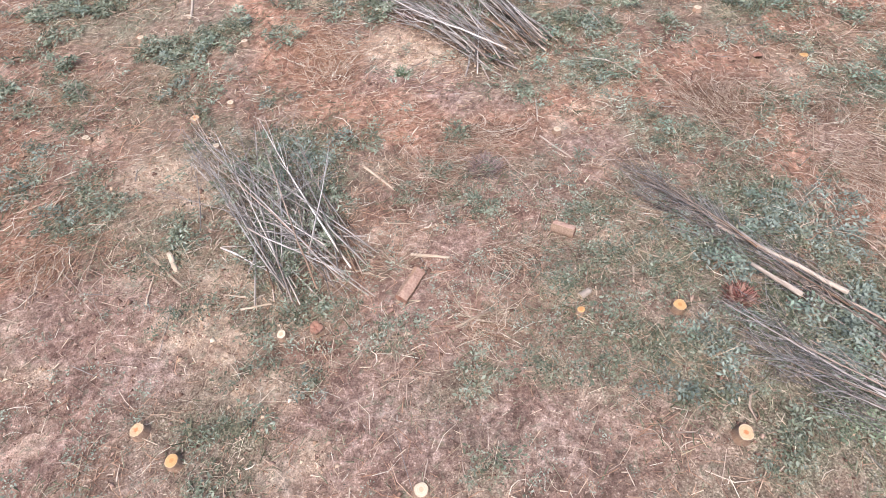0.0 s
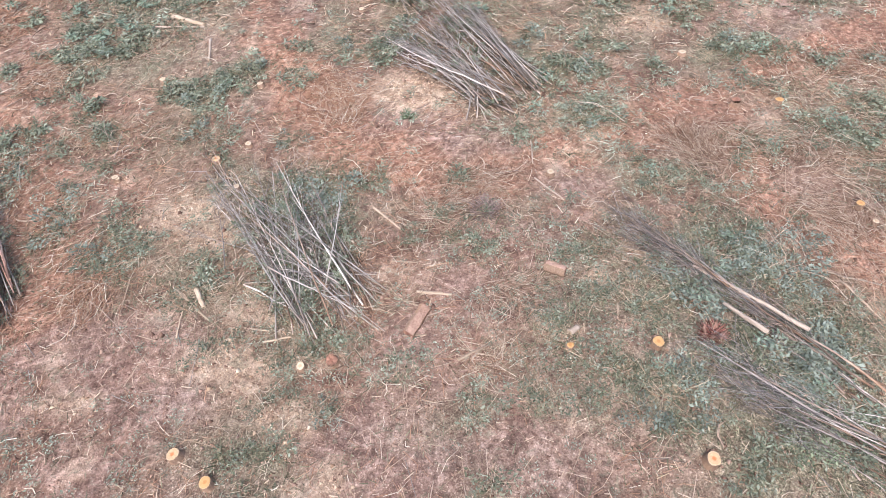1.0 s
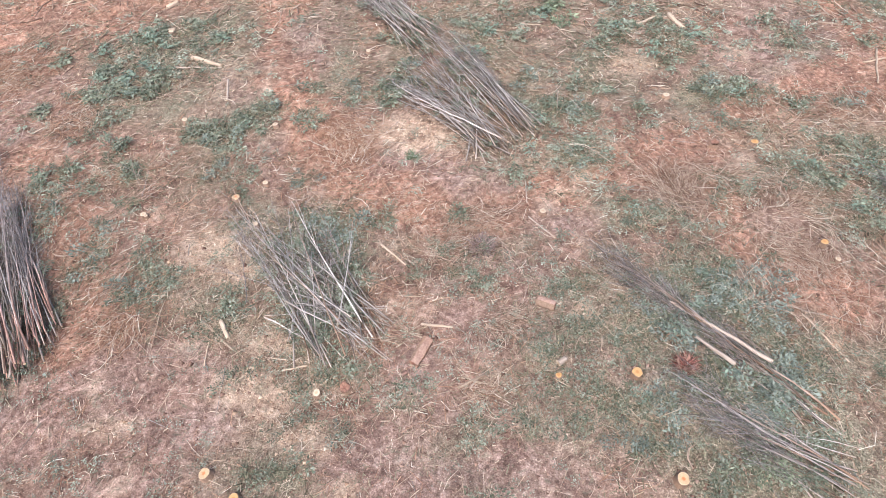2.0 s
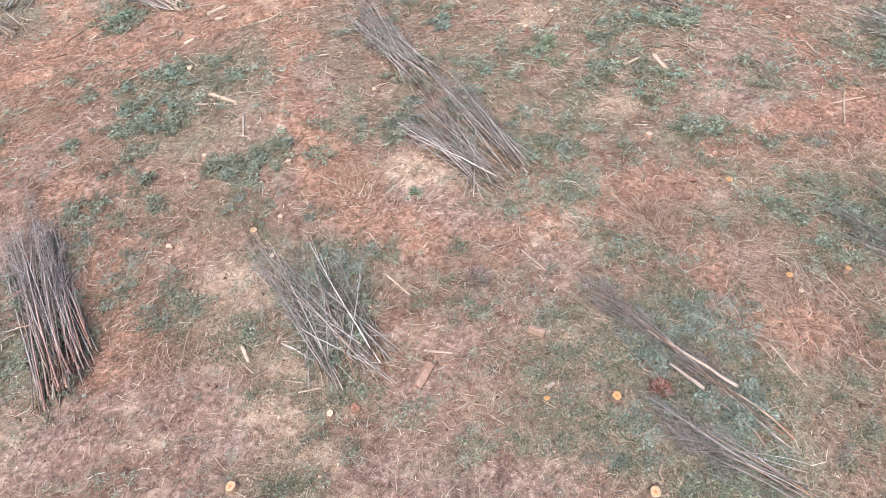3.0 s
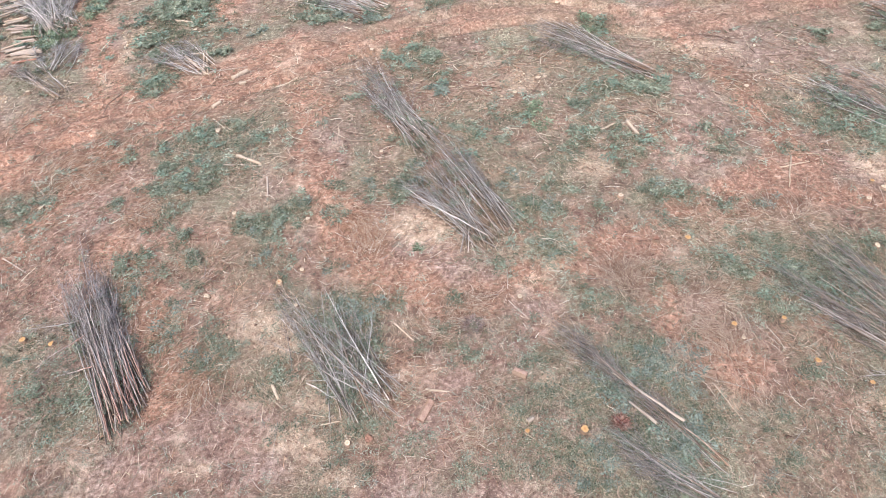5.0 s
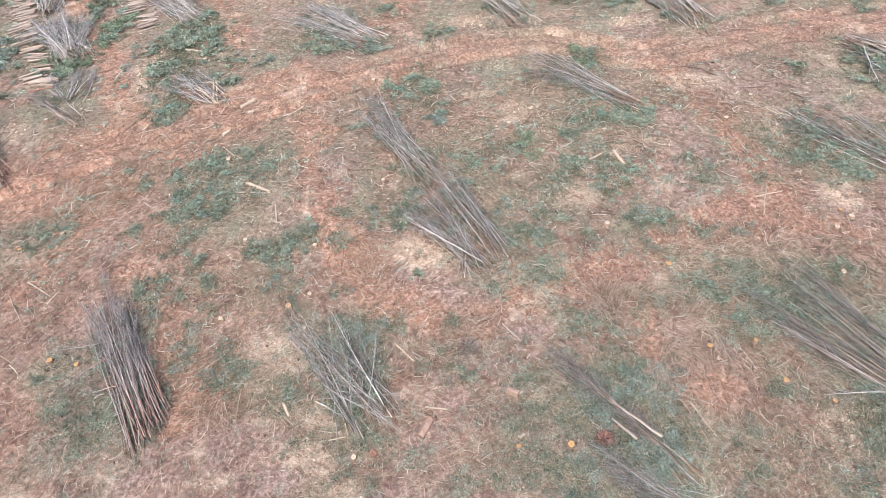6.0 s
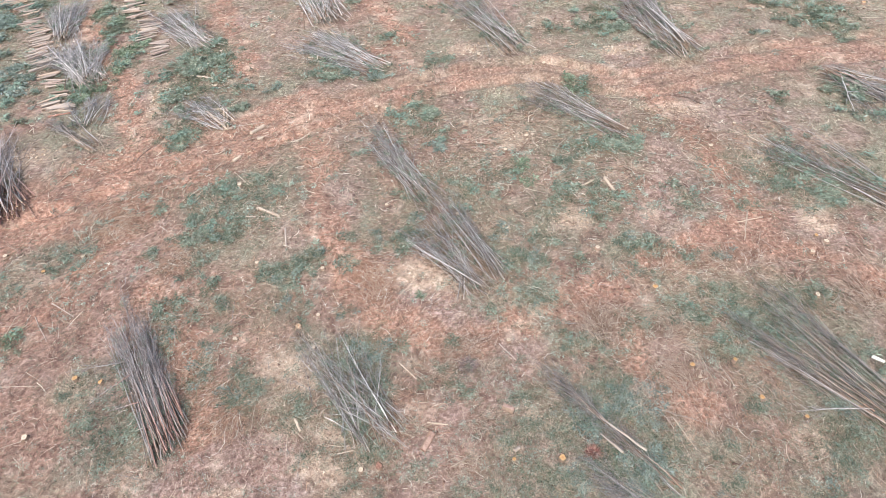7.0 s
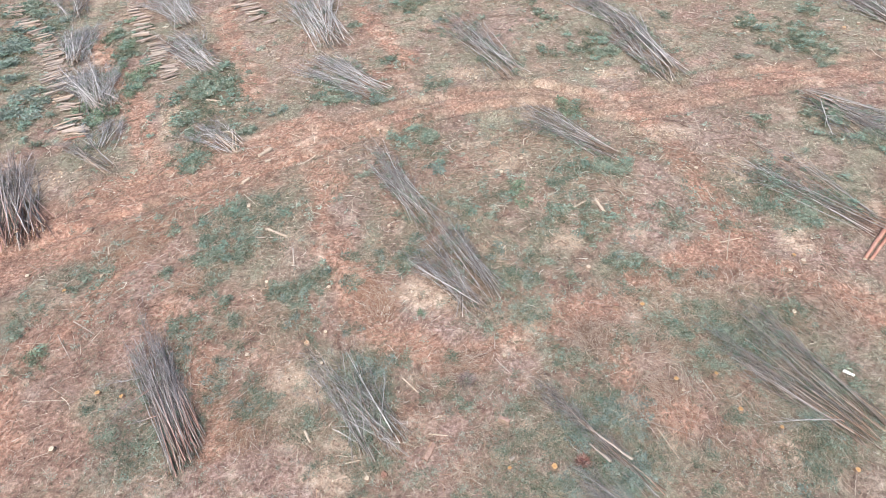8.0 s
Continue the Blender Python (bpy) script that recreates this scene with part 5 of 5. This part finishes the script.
def litter(name, n, floor_share, gain, size, seed, kind, label, category):
    x, y = scatter(rng, n)
    cover = np.clip(floor_share + gain * value_noise(x / 1.1, y / 1.1, seed) + 0.6 * gain * value_noise(x / 0.35, y / 0.35, seed + 1), 0.04, 1)
    if kind in ("leaf", "herb"):
        cover = np.clip(cover + np.clip((y + 2) / 30, 0, 0.5), 0, 1)
    if kind == "herb":
        cover = np.maximum(cover + 0.4 * spots(x, y, HERBY, 0.7), 0.5 * spots(x, y, LEAFY, 0.6))
    if kind in ("leaf", "herb"):
        cover = cover * (1 - 0.85 * np.clip(1.6 - np.abs(along(x, y, TRACK)), 0, 1))
    if kind in ("leaf", "herb"):
        cover = cover * (1 - 0.7 * spots(x, y, PALE, 0.6)) * (1 - 0.88 * spots(x, y, BARE, 0.8))
    elif kind == "chip":
        cover = cover * (1 - 0.8 * spots(x, y, BARE, 0.8)) * (1 - 0.5 * spots(x, y, PALE, 0.6))
    else:
        cover = cover * (1 - 0.6 * np.clip(1.9 - np.abs(along(x, y, TRACK)), 0, 1)) * (1 - 0.9 * spots(x, y, BARE, 0.8)) * (1 - 0.5 * spots(x, y, PALE, 0.6)) * np.clip(0.4 + 0.08 * (y + 9), 0, 1)
    keep = rng.uniform(0, 1, n) < cover
    x, y = x[keep], y[keep]
    n = len(x)
    if kind == "leaf":
        me = leaves(name, on_ground(x, y, np.abs(rng.normal(0, 0.014, n)) + 0.003), rng.uniform(*size, n) * grow(y), rng, LEAF_DULL, 0.35, 0.5)
    else:
        me = straws(name, on_ground(x, y, rng.uniform(0.004, 0.02, n)), flat_ways(rng, n, 0.3 if kind == "herb" else 0.06), rng.uniform(*size, n) ** 2 * 1.3, (rng.gamma(4.0, 0.0008, n) + 0.0016) * (1.15 if kind == "herb" else 1.0) * grow(y) ** 1.5, rng, HERB if kind == "herb" else STRAW, 0.16, kind != "straw")
    tagged(new(name, me), label, category, kind="stuff")


litter("straw_litter", 44000, 0.35, 1.8, (0.22, 0.68), 41, "straw", "dry straw and thin twigs scattered over red soil", "litter")
litter("needle_litter", 42000, 0.25, 1.6, (0.17, 0.42), 43, "chip", "short dry needles and splinters covering red soil", "litter")
litter("herb_litter", 80000, 0.10, 2.2, (0.2, 0.42), 61, "herb", "thin grey-green herbs and stalks over soil", "herbs")
litter("leaf_litter", 110000, 0.12, 2.2, (0.016, 0.038), 61, "leaf", "dull grey-green crushed leaves scattered over soil", "leaf litter")

# curled shreds of bark and dry stalks, thick in some spots and thin in others
n = 44000
x, y = scatter(rng, n)
cover = np.clip(0.20 + np.clip((y + 2) / 40, 0, 0.2) + 1.7 * value_noise(x / 1.6, y / 1.6, 66) + 1.1 * value_noise(x / 0.5, y / 0.5, 67), 0.04, 1)
cover = cover * (1 - 0.93 * spots(x, y, BARE, 0.8)) * np.clip(0.5 + 0.2 * (y + 7), 0.5, 1) * (1 - 0.55 * np.clip(1.7 - np.abs(along(x, y, TRACK)), 0, 1)) + 0.3 * spots(x, y, LEAFY, 0.6)
keep = rng.uniform(0, 1, n) < cover
x, y = x[keep], y[keep]
n = len(x)
ang = rng.normal(0, 0.9, n) + 6.0 * value_noise(x / 0.7, y / 0.7, 58)
me = straws("dry_stalks", on_ground(x, y, rng.uniform(0.01, 0.07, n)), flat_ways(rng, n, 0.08, ang), rng.gamma(3.0, 0.07, n) + 0.06, (rng.gamma(3.0, 0.0010, n) + 0.0015) * grow(y) ** 1.9, rng, SHRED, 0.24, curled=True)
tagged(new("dry_stalks", me), "curled shreds of bark and dry stalks over soil", "bark shreds", kind="stuff")

xs, ys = [], []
for u, v, rx, ry, d in STRAW_HEAPS:
    m = int(160 * rx * ry * math.pi * d) + 60
    xs.append(u + rng.normal(0, 0.42, m) * rx)
    ys.append(v + rng.normal(0, 0.42, m) * ry)
x, y = np.concatenate(xs), np.concatenate(ys)
n = len(x)
ang = rng.normal(0, 0.7, n) + 5.0 * value_noise(x / 0.9, y / 0.9, 55)
for west, mat, word in ((True, STRAW, "orange-brown"), (False, SHRED, "tan")):
    w = (x < 0.0) == west
    k = int(w.sum())
    me = straws("straw_heap", on_ground(x[w], y[w], rng.uniform(0.005, 0.05, k)), flat_ways(rng, k, 0.07, ang[w]), rng.uniform(0.2, 0.75, k), rng.uniform(0.0025, 0.006, k), rng, mat, 0.22, curled=True)
    tagged(new("straw_heap", me), f"matted {word} straw heaps on red soil", "straw", kind="stuff")

# ---- clods of earth and pale wood chips ----
n = 26000
x, y = scatter(rng, n)
s = rng.gamma(2.0, 0.006, n) + 0.006
axes = np.array([[1, 0, 0], [-0.5, 0.87, 0], [-0.5, -0.87, 0], [0, 0, 0.8], [0, 0, -0.6]])
V = axes[None] * s[:, None, None] * rng.uniform(0.6, 1.4, (n, 5, 1)) + rng.normal(0, 0.2, (n, 5, 3)) * s[:, None, None]
V = V + on_ground(x, y, s * 0.2)[:, None]
me = quad_mesh("soil_clods", V, np.array([[0, 1, 3], [1, 2, 3], [2, 0, 3], [1, 0, 4], [2, 1, 4], [0, 2, 4]]), CLOD)
tagged(new("soil_clods", me), "crumbled red-brown clods of dry earth", "soil", kind="stuff")
n = 16000
x, y = scatter(rng, n)
keep = rng.uniform(0, 1, n) < np.clip(0.35 + (y + 6) / 14, 0.35, 1)
x, y = x[keep], y[keep]
n = len(x)
me = straws("wood_chips", on_ground(x, y, rng.uniform(0.008, 0.03, n)), flat_ways(rng, n, 0.1), rng.gamma(2.0, 0.04, n) + 0.03, rng.uniform(0.004, 0.011, n) * grow(y), rng, CHIP, 0.05, True)
tagged(new("wood_chips", me), "pale chips and splinters of wood on soil", "wood chips", kind="stuff")

# crumbs of dry pale earth
xs, ys = [], []
for u, v, rx, ry in PALE:
    m = int(360 * rx * ry) + 40
    xs.append(u + rng.normal(0, 0.55, m) * rx)
    ys.append(v + rng.normal(0, 0.55, m) * ry)
x, y = np.concatenate(xs), np.concatenate(ys)
n = len(x)
s = (rng.gamma(1.6, 0.006, n) + 0.004) * grow(y) ** 1.3
V = axes[None] * s[:, None, None] * rng.uniform(0.6, 1.4, (n, 5, 1)) + rng.normal(0, 0.2, (n, 5, 3)) * s[:, None, None]
V = V + on_ground(x, y, s * 0.2)[:, None]
me = quad_mesh("pale_crumbs", V, np.array([[0, 1, 3], [1, 2, 3], [2, 0, 3], [1, 0, 4], [2, 1, 4], [0, 2, 4]]), CRUMB)
tagged(new("pale_crumbs", me), "crumbs of pale dry earth on tan soil", "soil", kind="stuff")

# ---- leafy sprigs and thin fallen sticks ----
n = 12000
x, y = scatter(rng, n)
cover = np.clip(0.16 + 0.15 * spots(x, y, HERBY, 0.7) + 1.4 * value_noise(x / 1.9, y / 1.9, 81), 0.05, 1) + 0.8 * spots(x, y, LEAFY, 0.8)
cover = cover * (1 - 0.9 * np.clip(1.7 - np.abs(along(x, y, TRACK)), 0, 1)) * (1 - 0.8 * spots(x, y, BARE, 0.8)) * (1 - 0.8 * spots(x, y, PALE, 0.6))
keep = rng.uniform(0, 1, n) < cover
x, y = x[keep], y[keep]
me = sprays("leafy_sprigs", x, y, rng.uniform(0.0, 0.05, len(x)), rng.uniform(0.14, 0.36, len(x)) * grow(y) ** 0.7, rng, LEAF_SPRIG, twigs=5, per=5)
tagged(new("leafy_sprigs", me), "small grey-green leafy sprigs all over the soil", "sprigs", kind="stuff")
n = 8500
x, y = scatter(rng, n)
far = (y > 4) | (np.abs(x) > 11)
x, y = x[far], y[far]
n = len(x)
me = straws("fallen_sticks", on_ground(x, y, rng.uniform(0.012, 0.04, n)), flat_ways(rng, n, 0.04), rng.gamma(3.0, 0.16, n) + 0.15, (rng.gamma(3.0, 0.0018, n) + 0.003) * grow(y), rng, STICK, 0.1)
tagged(new("fallen_sticks", me), "thin pale and brown sticks fallen on soil", "sticks", kind="stuff")

rnd = random.Random(101)
TWIGS = []
for i in range(12):
    path = [(0, 0, 0)]
    for k in range(6):
        path.append((path[-1][0] + rnd.uniform(-0.025, 0.025), path[-1][1] + rnd.uniform(-0.025, 0.025), (k + 1) / 6))
    TWIGS.append(mesh_of("fallen_stick", tube(path, [1.0 * (1 - 0.45 * k / 6) * rnd.uniform(0.85, 1.15) for k in range(7)], 5, rnd, 0.15), (POLE_BROWN, SPLIT_WOOD, POLE_DARK, PALE_WOOD)[i % 4]))
ARCS = []
for i in range(8):
    arc, path = rnd.uniform(0.12, 0.3), []
    for k in range(9):
        u = k / 8
        path.append((arc * 4 * u * (1 - u) + rnd.uniform(-0.01, 0.01), rnd.uniform(-0.01, 0.01), u))
    ARCS.append(mesh_of("curved_twig", tube(path, [0.006 * (1.1 - 0.6 * k / 8) for k in range(9)], 5, rnd, 0.1), (SPLIT_WOOD, POLE_BROWN, PALE_WOOD)[i % 3]))
for i in range(70):
    x, y, a = rnd.uniform(-8, 10), rnd.uniform(-8.5, 2), rnd.uniform(0, 6.28)
    s = rnd.uniform(0.5, 1.3)
    u, v = x + s * math.cos(a), y + s * math.sin(a)
    ob = new("curved_twig", ARCS[rnd.randrange(8)])
    ob.matrix_basis = aim((x, y, ground_z(x, y) + 0.03), (u, v, ground_z(u, v) + 0.03), 0.0)
    up = ob.matrix_basis.to_3x3() @ Vector((1, 0, 0))
    flat = math.atan2(up.z, (ob.matrix_basis.to_3x3() @ Vector((0, 1, 0))).z)
    ob.matrix_basis = ob.matrix_basis @ Matrix.Rotation(math.pi / 2 - flat if rnd.random() < 0.5 else -math.pi / 2 - flat, 4, "Z") @ Matrix.Diagonal((s, s, 1, 1))
    tagged(ob, "thin curved tan twig lying on brush litter", "twig", "thin curved twigs")
for i in range(220):
    x, y, a = rnd.uniform(-9, 11), rnd.uniform(-8.8, 4), rnd.uniform(0, 6.28)
    s = rnd.gammavariate(3.0, 0.15) + 0.15
    u, v = x + s * math.cos(a), y + s * math.sin(a)
    ob = new("fallen_stick", TWIGS[rnd.randrange(12)])
    ob.matrix_basis = aim((x, y, ground_z(x, y) + 0.012), (u, v, ground_z(u, v) + 0.014), rnd.uniform(0, 6.28), rnd.uniform(0.004, 0.010))
    tagged(ob, "thin crooked stick fallen on red soil", "stick", "thin fallen sticks")
